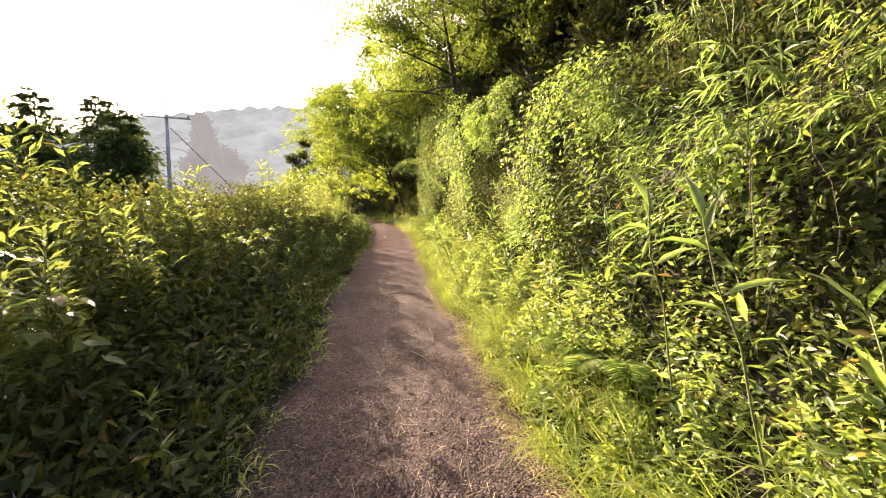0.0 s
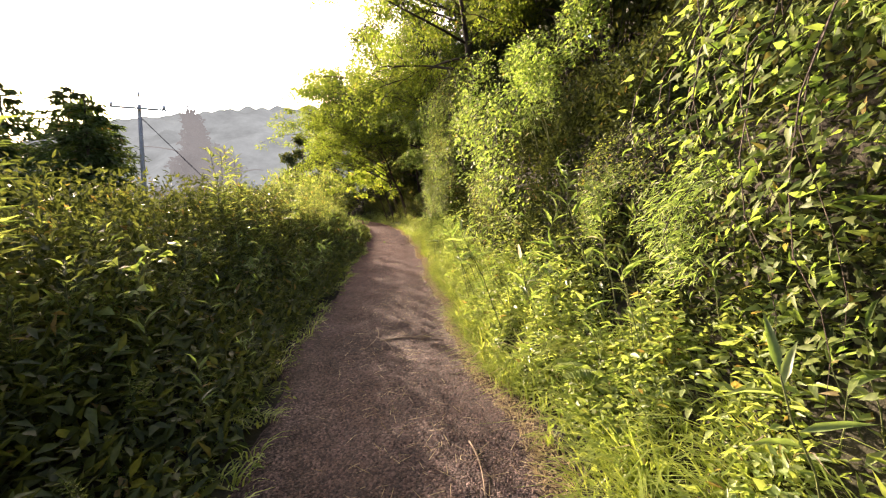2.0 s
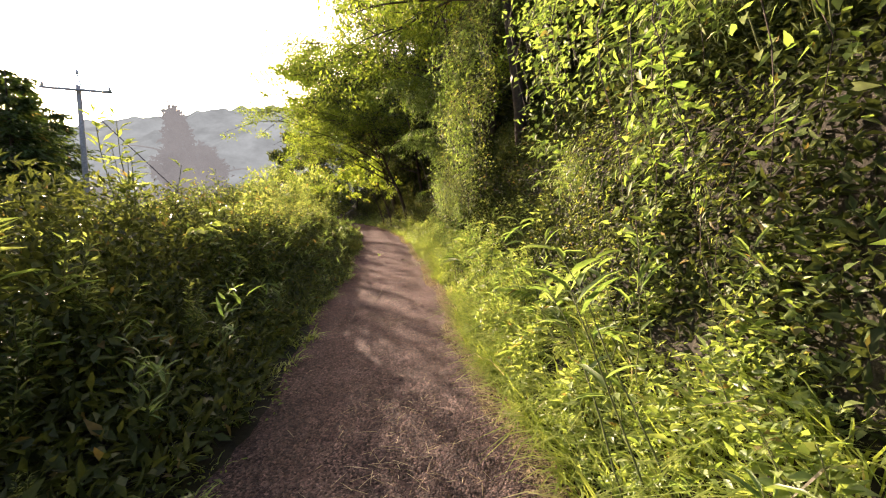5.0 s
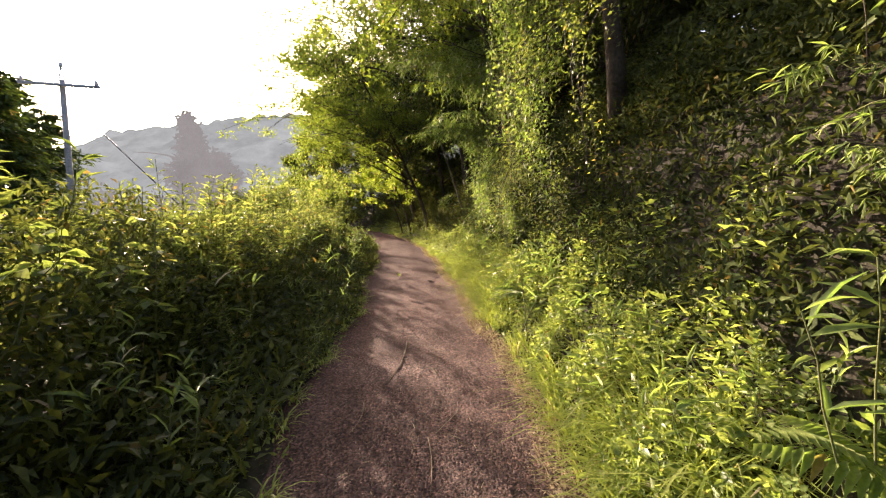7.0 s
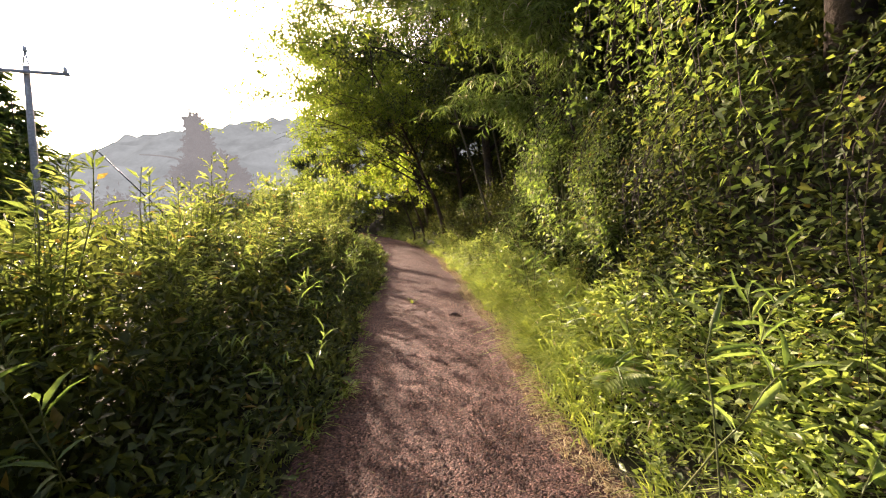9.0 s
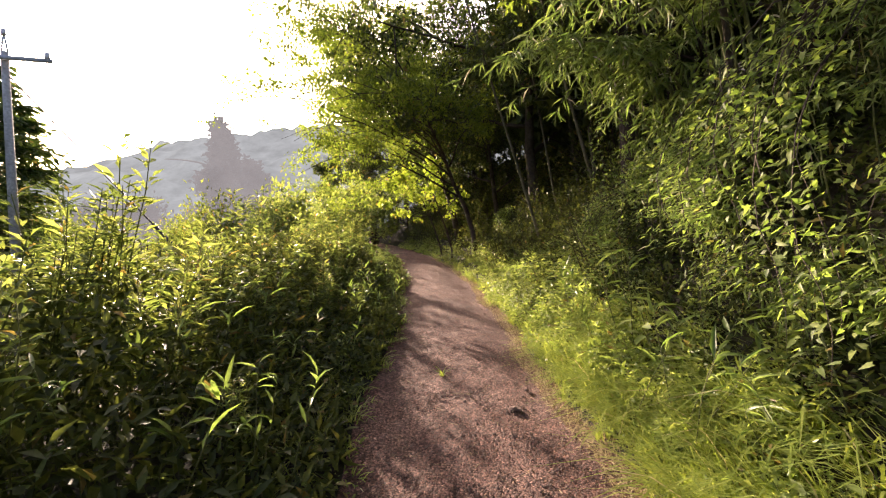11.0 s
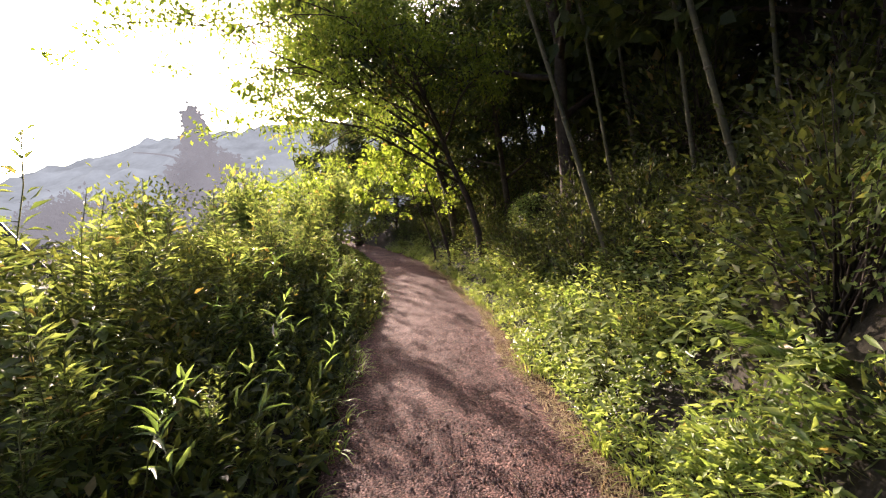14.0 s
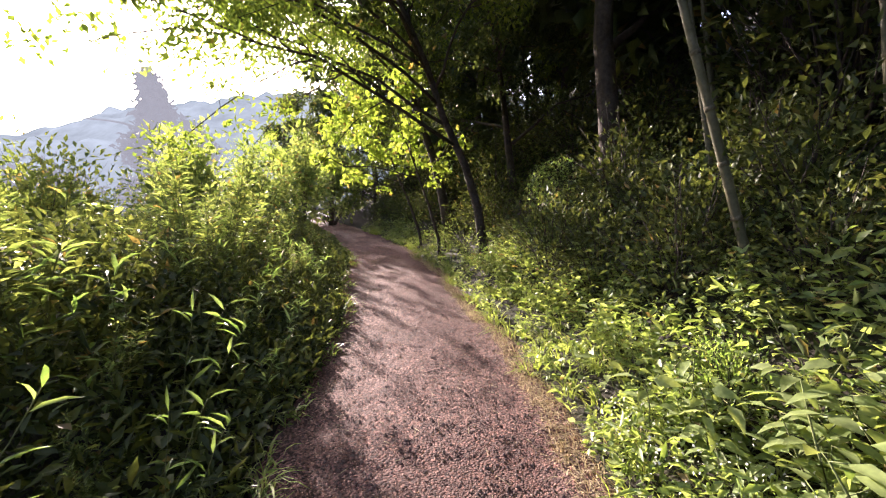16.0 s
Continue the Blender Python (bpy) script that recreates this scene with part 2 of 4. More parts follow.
FLAT = (np.array([(-0.5, 0, 0), (0.5, 0, 0), (0.6, 0.5, 0.02), (-0.4, 0.5, 0.02), (0, 1, 0)]), np.array([(0, 1, 2), (0, 2, 3), (3, 2, 4)]))
HEART = (np.array([(0, 0.06, 0), (-0.42, -0.08, 0.05), (-0.54, 0.30, 0.04), (0, 0.34, -0.02), (0.54, 0.30, 0.04), (0.42, -0.08, 0.05), (0, 1, -0.16)]),
         np.array([(0, 3, 1), (1, 3, 2), (0, 5, 3), (5, 4, 3), (2, 3, 6), (3, 4, 6)]))


def unit(v):
    return v / np.maximum(np.linalg.norm(v, axis=-1, keepdims=True), 1e-9)


def leaves(pos, way, length, width, shape=LEAF4, up=(0, 0, 1), tilt=0.5, rng=RNG):
    """Leaf blades at pos that point along way; their faces look up, tilted by chance."""
    pos, way = np.atleast_2d(pos), unit(np.atleast_2d(way))
    n = len(pos)
    nrm = np.asarray(up, float) + rng.normal(0, tilt, (n, 3))
    xx = unit(np.cross(way, nrm))
    zz = np.cross(xx, way)
    ln, wd = np.broadcast_to(length, n)[:, None, None], np.broadcast_to(width, n)[:, None, None]
    t = shape[0][None]
    v = pos[:, None] + xx[:, None] * t[..., :1] * wd + way[:, None] * t[..., 1:2] * ln + zz[:, None] * t[..., 2:] * ln
    f = shape[1][None] + (np.arange(n) * len(shape[0]))[:, None, None]
    return v.reshape(-1, 3), f.reshape(-1, 3)


def blades(pos, side, length, width, bend, rng=RNG):
    """Grass blades: ribbons of three steps that bow over to one side."""
    n = len(pos)
    side = unit(np.c_[side[:, :2], np.zeros(n)])
    cross = np.c_[-side[:, 1], side[:, 0], np.zeros(n)]
    vs = []
    for s, w in ((0, 1.0), (0.38, 0.9), (0.72, 0.6)):
        c = pos + np.c_[side[:, :2] * (bend * length * s * s)[:, None], length * (s - 0.42 * bend * s * s)]
        vs += [c - cross * (width * w / 2)[:, None], c + cross * (width * w / 2)[:, None]]
    vs.append(pos + np.c_[side[:, :2] * (bend * length)[:, None], length * (1 - 0.55 * bend)])
    v = np.stack(vs, 1)
    t = np.array([(0, 1, 3), (0, 3, 2), (2, 3, 5), (2, 5, 4), (4, 5, 6)])
    return v.reshape(-1, 3), (t[None] + (np.arange(n) * 7)[:, None, None]).reshape(-1, 3)


def tube(points, r0, r1, k=5, power=1.0):
    """A tapered round stem along the points."""
    p = np.asarray(points, float)
    m = len(p)
    d = unit(np.gradient(p, axis=0))
    ref = np.where(np.abs(d[:, 2:]) > 0.9, (1.0, 0, 0), (0, 0, 1.0))
    a = unit(np.cross(d, ref))
    b = np.cross(d, a)
    r = r0 + (r1 - r0) * np.linspace(0, 1, m) ** power
    ang = np.arange(k) * 2 * np.pi / k
    v = p[:, None] + r[:, None, None] * (np.cos(ang)[None, :, None] * a[:, None] + np.sin(ang)[None, :, None] * b[:, None])
    f = []
    for i in range(m - 1):
        for j in range(k):
            q0, q1 = i * k + j, i * k + (j + 1) % k
            f += [(q0, q1, q1 + k), (q0, q1 + k, q0 + k)]
    f += [((m - 1) * k, (m - 1) * k + j, (m - 1) * k + j + 1) for j in range(1, k - 1)]
    f += [(0, j + 1, j) for j in range(1, k - 1)]
    return v.reshape(-1, 3), np.array(f)


def joined(*bits):
    vs, fs, at = [], [], 0
    for v, f in bits:
        vs.append(v)
        fs.append(f + at)
        at += len(v)
    return np.concatenate(vs), np.concatenate(fs)


def mesh(name, geometry, mat, smooth=False):
    v, f = geometry
    me = bpy.data.meshes.new(name)
    me.vertices.add(len(v))
    me.vertices.foreach_set("co", np.ascontiguousarray(v, np.float32).ravel())
    me.loops.add(f.size)
    me.loops.foreach_set("vertex_index", np.ascontiguousarray(f, np.int32).ravel())
    me.polygons.add(len(f))
    me.polygons.foreach_set("loop_start", np.arange(0, f.size, 3, dtype=np.int32))
    if smooth:
        me.polygons.foreach_set("use_smooth", np.ones(len(f), bool))
    me.materials.append(mat)
    me.update(calc_edges=True)
    return me


def part(name, geometry, mat, parent, label="", smooth=False):
    ob = new(name, mesh(name, geometry, mat, smooth))
    ob.parent = parent
    return tagged(ob, label)


def thing(name, label, category, group="", place=None):
    ob = new(name)
    ob.empty_display_size = 0.1
    if place is not None:
        ob.matrix_basis = place
    return tagged(ob, label, category, group)


def stuff(name, geometry, mat, label, category):
    return tagged(new(name, mesh(name, geometry, mat)), label, category, kind="stuff")


def structure(name, geometry, mat, label, category, smooth=True):
    return tagged(new(name, mesh(name, geometry, mat, smooth)), label, category, kind="structure")


def place_at(x, y, z, turn=0.0, size=1.0, tip=0.0, tip_way=0.0):
    tilt = Matrix.Rotation(tip, 4, Vector((math.cos(tip_way), math.sin(tip_way), 0)))
    return Matrix.Translation((x, y, z)) @ tilt @ Matrix.Rotation(turn, 4, "Z") @ Matrix.Diagonal((size, size, size, 1))


# ---- plan of the ground ----
def middle(y):
    return 0.22 - 0.0105 * np.maximum(np.asarray(y, float) - 19, 0) ** 2 + 0.05 * np.sin(np.asarray(y) * 0.45 + 1.2)


def right_edge(y):
    return middle(y) + 0.80 + 0.05 * np.sin(np.asarray(y) * 1.7) + 0.03 * np.sin(np.asarray(y) * 4.1)


def left_edge(y):
    return middle(y) - 0.80 + 0.06 * np.sin(np.asarray(y) * 1.3 + 2) + 0.03 * np.sin(np.asarray(y) * 3.7)


def ground_z(x, y):
    x, y = np.asarray(x, float), np.asarray(y, float)
    yy = np.minimum(y, 46)
    dr, dl = x - right_edge(yy), left_edge(yy) - x
    far = np.clip((70 - y) / 25, 0, 1)
    cut = np.interp(y, [-8, -4, 17, 20.5], [0, 1, 1, 0])
    gentle = np.interp(dr, [0, 0.25, 0.8, 1.3, 2, 4, 8, 30, 80], [0, 0.05, 0.24, 0.6, 1.1, 2.3, 4.4, 15, 24])
    steep = np.interp(dr, [0, 0.2, 0.5, 0.8, 1.05, 1.25, 1.5, 2.2, 4, 8, 30, 80], [0, 0.05, 0.26, 0.62, 1.3, 2.0, 2.35, 2.7, 3.5, 5.2, 15, 24])
    up = gentle + (steep - gentle) * cut
    down = np.interp(dl, [0, 0.3, 1.5, 4, 10, 30], [0, 0.05, 0.02, -0.4, -1.6, -2.2])
    bump = 0.06 * np.sin(x * 1.9 + 0.7 * y) * np.sin(y * 1.3 - 0.4 * x) * np.clip(np.maximum(dr, dl) * 1.5, 0, 1)
    return np.where(dr > 0, up * (0.35 + 0.65 * far), np.where(dl > 0, down, 0)) + bump


def grid(xs, ys, height):
    X, Y = np.meshgrid(xs, ys)
    v = np.stack([X, Y, height(X, Y)], -1).reshape(-1, 3)
    nx, ny = len(xs), len(ys)
    i = (np.arange(ny - 1)[:, None] * nx + np.arange(nx - 1)[None]).ravel()
    return v, np.concatenate([np.c_[i, i + 1, i + nx + 1], np.c_[i, i + nx + 1, i + nx]])


def under_path(x, y):
    yy = np.minimum(y, 46)
    inside = (x < right_edge(yy) + 0.12) & (x > left_edge(yy) - 0.12) & (y < 46)
    return ground_z(x, y) - np.where(inside, 0.05, 0.0)


axis_x = np.unique(np.concatenate([np.linspace(-900, -40, 26), np.linspace(-40, -8, 33), np.arange(-8, 8, 0.25), np.linspace(8, 40, 33), np.linspace(40, 500, 16)]))
axis_y = np.unique(np.concatenate([np.linspace(-120, -10, 16), np.arange(-10, 48, 0.4), np.linspace(48, 120, 40), np.linspace(120, 1500, 25)]))
structure("ground", grid(axis_x, axis_y, under_path), SOIL, "dark woodland soil beside the path, rising to a bank", "ground")


def path_z(cols, x, y):
    """Height of the path's surface; cols runs from 0 to 1 across it."""
    edge = np.minimum(cols, 1 - cols)
    crown = 0.025 * np.sin(np.pi * cols) - 0.05 * np.clip(1 - edge / 0.05, 0, 1)
    rut = -0.018 * np.exp(-((cols - 0.27) / 0.09) ** 2) - 0.012 * np.exp(-((cols - 0.78) / 0.09) ** 2)
    rough = np.array([noise.fractal(Vector((p * 3.4, q * 3.4, 0)), 0.6, 2.2, 5) for p, q in zip(x.ravel(), y.ravel())]).reshape(x.shape)
    return crown + rut + 0.013 * rough + 0.004


def path_mesh():
    rows, cols = np.arange(-9.5, 45.5, 0.065), np.linspace(0, 1, 42)
    y = np.repeat(rows[:, None], len(cols), 1)
    l, r = left_edge(rows)[:, None] - 0.16, right_edge(rows)[:, None] + 0.16
    x = l + (r - l) * cols[None]
    z = path_z(np.broadcast_to(cols[None], x.shape), x, y)
    n = len(cols)
    v = np.stack([x, y, z], -1).reshape(-1, 3)
    i = (np.arange(len(rows) - 1)[:, None] * n + np.arange(n - 1)[None]).ravel()
    return v, np.concatenate([np.c_[i, i + 1, i + n + 1], np.c_[i, i + n + 1, i + n]])


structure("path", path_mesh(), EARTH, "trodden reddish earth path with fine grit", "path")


def hill_height(x, y):
    ridge = np.interp(x, [-700, -420, -260, -175, -125, -97, -56, 0, 80, 300], [0, 1, 4, 13, 24, 32, 38, 45, 52, 58])
    fall = np.clip((y - 105 - 18 * np.sin(x * 0.02)) / 95, 0, 1)
    fall = fall * fall * (3 - 2 * fall) * np.clip((420 - y) / 160, 0, 1)
    crowns = np.array([max(0.0, 1 - 1.6 * noise.voronoi(Vector((p * 0.12, q * 0.12, 0)))[0][0]) + 0.5 * noise.noise(Vector((p * 0.05, q * 0.05, 4)))
                       for p, q in zip(x.ravel(), y.ravel())]).reshape(x.shape)
    return ridge * fall + crowns * 3.6 * np.clip(fall * 5, 0, 1) - 3.0


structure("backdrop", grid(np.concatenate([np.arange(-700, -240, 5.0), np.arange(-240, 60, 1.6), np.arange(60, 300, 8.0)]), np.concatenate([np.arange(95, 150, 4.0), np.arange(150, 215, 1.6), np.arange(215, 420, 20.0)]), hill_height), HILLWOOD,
          "wooded hillside with morning haze painted in as pale glow", "hill")


# ---- kinds of plants ----
def arc(start, way, length, sag, steps=6, wob=0.0, rng=RNG):
    """A stem that starts along way and bows down by sag times its length."""
    way = unit(np.asarray(way, float))
    s = np.linspace(0, 1, steps)[:, None]
    p = np.asarray(start, float) + way * length * s + np.array([0, 0, -1.0]) * sag * length * s ** 2
    if wob:
        p[1:] += rng.normal(0, wob, (steps - 1, 3)) * np.linspace(0.3, 1, steps - 1)[:, None]
    return p


def along(p, s):
    t = np.linspace(0, 1, len(p))
    return np.stack([np.interp(s, t, p[:, i]) for i in range(3)], -1)


def weed(seed, tall=1.3, stems=5, per=52, slim=0.026, leaf=0.085, name="weed_plant", mat=None,
         label="tall leafy green weed with narrow sunlit leaves", reach=0.3):
    rng = np.random.default_rng(seed)
    ob = thing(name, label, "weed", "weeds beside the path")
    sticks, blades_ = [], []
    for _ in range(stems):
        a = rng.uniform(0, 6.28)
        h = tall * rng.uniform(0.72, 1.05)
        way = (math.cos(a) * reach * rng.uniform(0.3, 1), math.sin(a) * reach * rng.uniform(0.3, 1), 1)
        p = arc((rng.normal(0, 0.06), rng.normal(0, 0.06), -0.04), way, h, 0.06, 6, 0.012, rng)
        sticks.append(tube(p, 0.006, 0.002, 3))
        s = rng.uniform(0.08, 1.0, per) ** 0.75
        c = along(p, s)
        az = np.arange(per) * 2.4 + rng.uniform(0, 1, per)
        side = rng.uniform(0.02, 0.10, per) * (1.15 - s)
        d = np.c_[np.cos(az), np.sin(az), rng.uniform(-0.25, 0.75, per) + s * 0.35]
        blades_.append(leaves(c + unit(d) * side[:, None], d, leaf * rng.uniform(0.6, 1.25, per) * (1.25 - 0.5 * s), slim * rng.uniform(0.8, 1.3, per), LEAF4, tilt=0.45, rng=rng))
        for q in rng.choice(per, 5, replace=False):
            sticks.append(tube([c[q], c[q] + unit(d[q]) * side[q]], 0.0025, 0.0012, 3))
    part("stem", joined(*sticks), STEM, ob)
    part("foliage", joined(*blades_), mat or WEED, ob)
    return ob


def sasa(seed, tall=0.7, label="dwarf bamboo plant with long pointed green leaves"):
    rng = np.random.default_rng(seed)
    ob = thing("dwarf_bamboo", label, "bamboo plant", "dwarf bamboo beside the path")
    sticks, bl = [], []
    for _ in range(rng.integers(2, 4)):
        a = rng.uniform(0, 6.28)
        p = arc((rng.normal(0, 0.07), rng.normal(0, 0.07), -0.04), (math.cos(a) * 0.3, math.sin(a) * 0.3, 1), tall * rng.uniform(0.6, 1.05), 0.08, 6, 0.01, rng)
        sticks.append(tube(p, 0.0045, 0.002, 5))
        n = rng.integers(5, 9)
        s = np.r_[rng.uniform(0.45, 0.85, n // 2), np.linspace(0.9, 1, n - n // 2)]
        az = rng.uniform(0, 6.28, n)
        d = np.c_[np.cos(az), np.sin(az), rng.uniform(0.1, 1.5, n)]
        bl.append(leaves(along(p, s), d, rng.uniform(0.11, 0.22, n), rng.uniform(0.018, 0.032, n), LEAF8, tilt=0.35, rng=rng))
    part("stem", joined(*sticks), STEM, ob)
    part("foliage", joined(*bl), SASA, ob)
    return ob


def bamboo_shrub(seed, tall=2.6, culms=7, toward=(-1, 0)):
    rng = np.random.default_rng(seed)
    ob = thing("bamboo_shrub", "arching thicket bamboo with hanging narrow leaves on the bank", "bamboo", "thicket bamboo on the bank")
    sticks, bl = [], []
    for _ in range(culms):
        a = math.atan2(toward[1], toward[0]) + rng.normal(0, 0.75)
        k = rng.uniform(0.12, 0.42)
        p = arc((rng.normal(0, 0.2), rng.normal(0, 0.35), -0.05), (math.cos(a) * k, math.sin(a) * k, 1), tall * rng.uniform(0.7, 1.1), rng.uniform(0.2, 0.5), 9, 0.02, rng)
        sticks.append(tube(p, 0.008, 0.002, 4))
        for s in rng.uniform(0.42, 1.0, 15):
            o = along(p, np.array([s]))[0]
            b = rng.uniform(0, 6.28)
            q = arc(o, (math.cos(b) + math.cos(a) * 0.5, math.sin(b) + math.sin(a) * 0.5, rng.uniform(-0.1, 0.6)), rng.uniform(0.18, 0.42), 0.35, 4, 0.01, rng)
            sticks.append(tube(q, 0.003, 0.001, 3))
            n = rng.integers(9, 14)
            t = rng.uniform(0.25, 1.0, n)
            az = rng.uniform(0, 6.28, n)
            d = np.c_[np.cos(az) * 0.8, np.sin(az) * 0.8, rng.uniform(-1.1, 0.15, n)] + (q[-1] - q[0]) * 1.5
            bl.append(leaves(along(q, t), d, rng.uniform(0.07, 0.135, n), rng.uniform(0.010, 0.016, n), LEAF4, tilt=0.5, rng=rng))
    part("culm", joined(*sticks), STEM, ob)
    part("foliage", joined(*bl), SASA, ob)
    return ob


def arching_bamboo(seed, tall=4.6, over=2.0, culms=5):
    """Tall culms on the bank bowing over towards -x with hanging sprays."""
    rng = np.random.default_rng(seed)
    ob = thing("arching_bamboo", "tall bamboo bowing over the path with bright hanging sprays", "bamboo", "arching bamboo over the path")
    bl, twigs = [], []
    for _ in range(culms):
        n, h, w = 12, tall * rng.uniform(0.8, 1.08), over * rng.uniform(0.6, 1.1)
        s = np.linspace(0, 1, n)
        y0, dy = rng.normal(0, 0.25), rng.normal(0, 0.2)
        path = np.c_[-w * s ** 2.2, y0 + dy * s ** 1.5, h * np.sin(s * 1.95) / np.sin(1.57) - 0.1]
        part("culm", tube(path, 0.014, 0.003, 6), STEM, ob, smooth=True)
        for t in rng.uniform(0.38, 1.0, 26):
            o = along(path, np.array([t]))[0]
            b = rng.uniform(0, 6.28)
            k = arc(o, (math.cos(b) - 0.5, math.sin(b), rng.uniform(-0.2, 0.4)), rng.uniform(0.2, 0.45), 0.5, 5, 0.015, rng)
            twigs.append(tube(k, 0.003, 0.001, 3))
            m = int(rng.integers(10, 17))
            az = rng.uniform(0, 6.28, m)
            d = np.c_[np.cos(az) * 0.8, np.sin(az) * 0.8, rng.uniform(-1.0, 0.15, m)] + unit(k[-1] - k[0]) * 0.5
            bl.append(leaves(along(k, rng.uniform(0.2, 1, m)), d, rng.uniform(0.09, 0.18, m), rng.uniform(0.012, 0.02, m), LEAF4, tilt=0.5, rng=rng))
    part("twig", joined(*twigs), STEM, ob)
    part("foliage", joined(*bl), SASA, ob)
    return ob


def dangling_vine(seed, drop=2.4, strands=7):
    """Loose strands of small leaves hanging free from the boughs."""
    rng = np.random.default_rng(seed)
    ob = thing("dangling_vine", "loose leafy vine strands dangling from the boughs", "vine", "vines on the bank")
    bl = []
    for _ in range(strands):
        n, k = 12, drop * rng.uniform(0.45, 1.0)
        s = np.linspace(0, 1, n)
        line = np.c_[rng.normal(0, 0.22) + rng.normal(0, 0.02, n).cumsum(), rng.normal(0, 0.4) + rng.normal(0, 0.02, n).cumsum(), 0.3 * rng.uniform() - k * s]
        part("strand", tube(line, 0.004, 0.0015, 3), BARK, ob)
        m = int(44 * k)
        d = np.c_[rng.normal(-0.5, 0.6, m), rng.normal(0, 0.7, m), rng.normal(-0.5, 0.3, m)]
        bl.append(leaves(along(line, rng.uniform(0.05, 1, m)) + rng.normal(0, 0.022, (m, 3)), d, rng.uniform(0.025, 0.055, m), rng.uniform(0.014, 0.03, m), HEART, up=(-0.7, 0, 0.7), tilt=0.4, rng=rng))
    part("foliage", joined(*bl), VINE, ob)
    return ob


def vine_drape(seed, width=1.3, tall=1.9, count=2300, size=0.045, mat=None, shape=HEART, label="dense green vine hanging down over bushes", slim=1.0):
    """A bulging curtain that hangs towards -x from its top, with trailing strands."""
    rng = np.random.default_rng(seed)
    ob = thing("hanging_vine", label, "vine", "vines on the bank")
    sticks, bl = [], []
    for _ in range(15):
        y0 = rng.uniform(-0.5, 0.5) * width
        n, drop = 9, tall * rng.uniform(0.35, 1.1)
        s = np.linspace(0, 1, n)
        bulge = np.sin(np.clip(s * 1.25, 0, 1) * math.pi * 0.8) * (0.45 - 0.5 * (y0 / width) ** 2)
        p = np.c_[-bulge + rng.normal(0, 0.11) + 0.1, y0 + rng.normal(0, 0.025, n).cumsum() * 0.7, -drop * s + 0.12 * np.cos(y0 / width * 3) + 0.03 * rng.normal(size=n)]
        sticks.append(tube(p, 0.005, 0.0015, 3))
        m = count // 20
        t = rng.uniform(0, 1, m)
        d = np.c_[rng.normal(-0.7, 0.6, m), rng.normal(0, 0.6, m), rng.normal(-0.45, 0.4, m)]
        at = along(p, t) + rng.normal(0, 0.038, (m, 3)) + np.c_[rng.uniform(-0.05, 0.12, m), np.zeros(m), np.zeros(m)]
        bl.append(leaves(at, d, size * rng.uniform(0.6, 1.5, m), size * slim * rng.uniform(0.34, 0.62, m), shape, up=(-0.7, 0, 0.7), tilt=0.45, rng=rng))
    part("stem", joined(*sticks), BARK, ob)
    part("foliage", joined(*bl), mat or VINE, ob)
    return ob


def shrub(seed, rad=0.75, tall=1.2, count=1300, leaf=0.056, slim=0.5, mat=None, shape=LEAF4, label="dense leafy shrub with small glossy green leaves", name="shrub"):
    rng = np.random.default_rng(seed)
    ob = thing(name, label, "shrub", "shrubs on the bank")
    sticks, bl = [], []
    tips = 46
    for _ in range(tips):
        a, e = rng.uniform(0, 6.28), rng.uniform(0.1, 1.45)
        r = rng.uniform(0.6, 1.08)
        end = np.array([math.cos(a) * math.cos(e) * rad * r, math.sin(a) * math.cos(e) * rad * r, 0.15 * tall + math.sin(e) * tall * 0.85 * r])
        p = np.array([(rng.normal(0, 0.05), rng.normal(0, 0.05), -0.05), end * (0.4, 0.4, 0.55), end])
        p[1] += rng.normal(0, 0.04, 3)
        sticks.append(tube(p, 0.010, 0.002, 3))
        m = count // tips
        at = along(p, rng.uniform(0.5, 1.0, m)) + rng.normal(0, 0.10 * rad / 0.75, (m, 3))
        d = unit(at - (0, 0, tall * 0.3)) + rng.normal(0, 0.55, (m, 3))
        bl.append(leaves(at, d, leaf * rng.uniform(0.6, 1.4, m), leaf * slim * rng.uniform(0.8, 1.2, m), shape, tilt=0.5, rng=rng))
    part("branch", joined(*sticks), BARK, ob)
    part("foliage", joined(*bl), mat or SHRUB, ob)
    return ob


def broad_plant(seed, tall=0.55, count=16, leaf=0.13, label="herb with large oval light green leaves"):
    rng = np.random.default_rng(seed)
    ob = thing("broad_leaved_herb", label, "herb", "broad-leaved herbs on the verge")
    sticks = []
    for i in range(3):
        a = rng.uniform(0, 6.28)
        p = arc((rng.normal(0, 0.05), rng.normal(0, 0.05), -0.04), (math.cos(a) * 0.45, math.sin(a) * 0.45, 1), tall * rng.uniform(0.75, 1.1), 0.08, 6, 0.01, rng)
        sticks.append(tube(p, 0.006, 0.0025, 5))
        for s in np.linspace(0.3, 1, count // 3):
            for flip in (0, math.pi):
                b = s * 9 + flip + rng.normal(0, 0.3)
                o = along(p, np.array([s]))[0]
                d = np.array([math.cos(b), math.sin(b), rng.uniform(-0.05, 0.4)])
                q = o + unit(d) * 0.05
                sticks.append(tube([o, q], 0.002, 0.0015, 3))
                part("leaf", leaves(q, d + np.array([0, 0, -0.25]), leaf * rng.uniform(0.6, 1.15), leaf * rng.uniform(0.36, 0.52), LEAF8, tilt=0.25, rng=rng), BROAD, ob)
    part("stem", joined(*sticks), STEM, ob)
    return ob


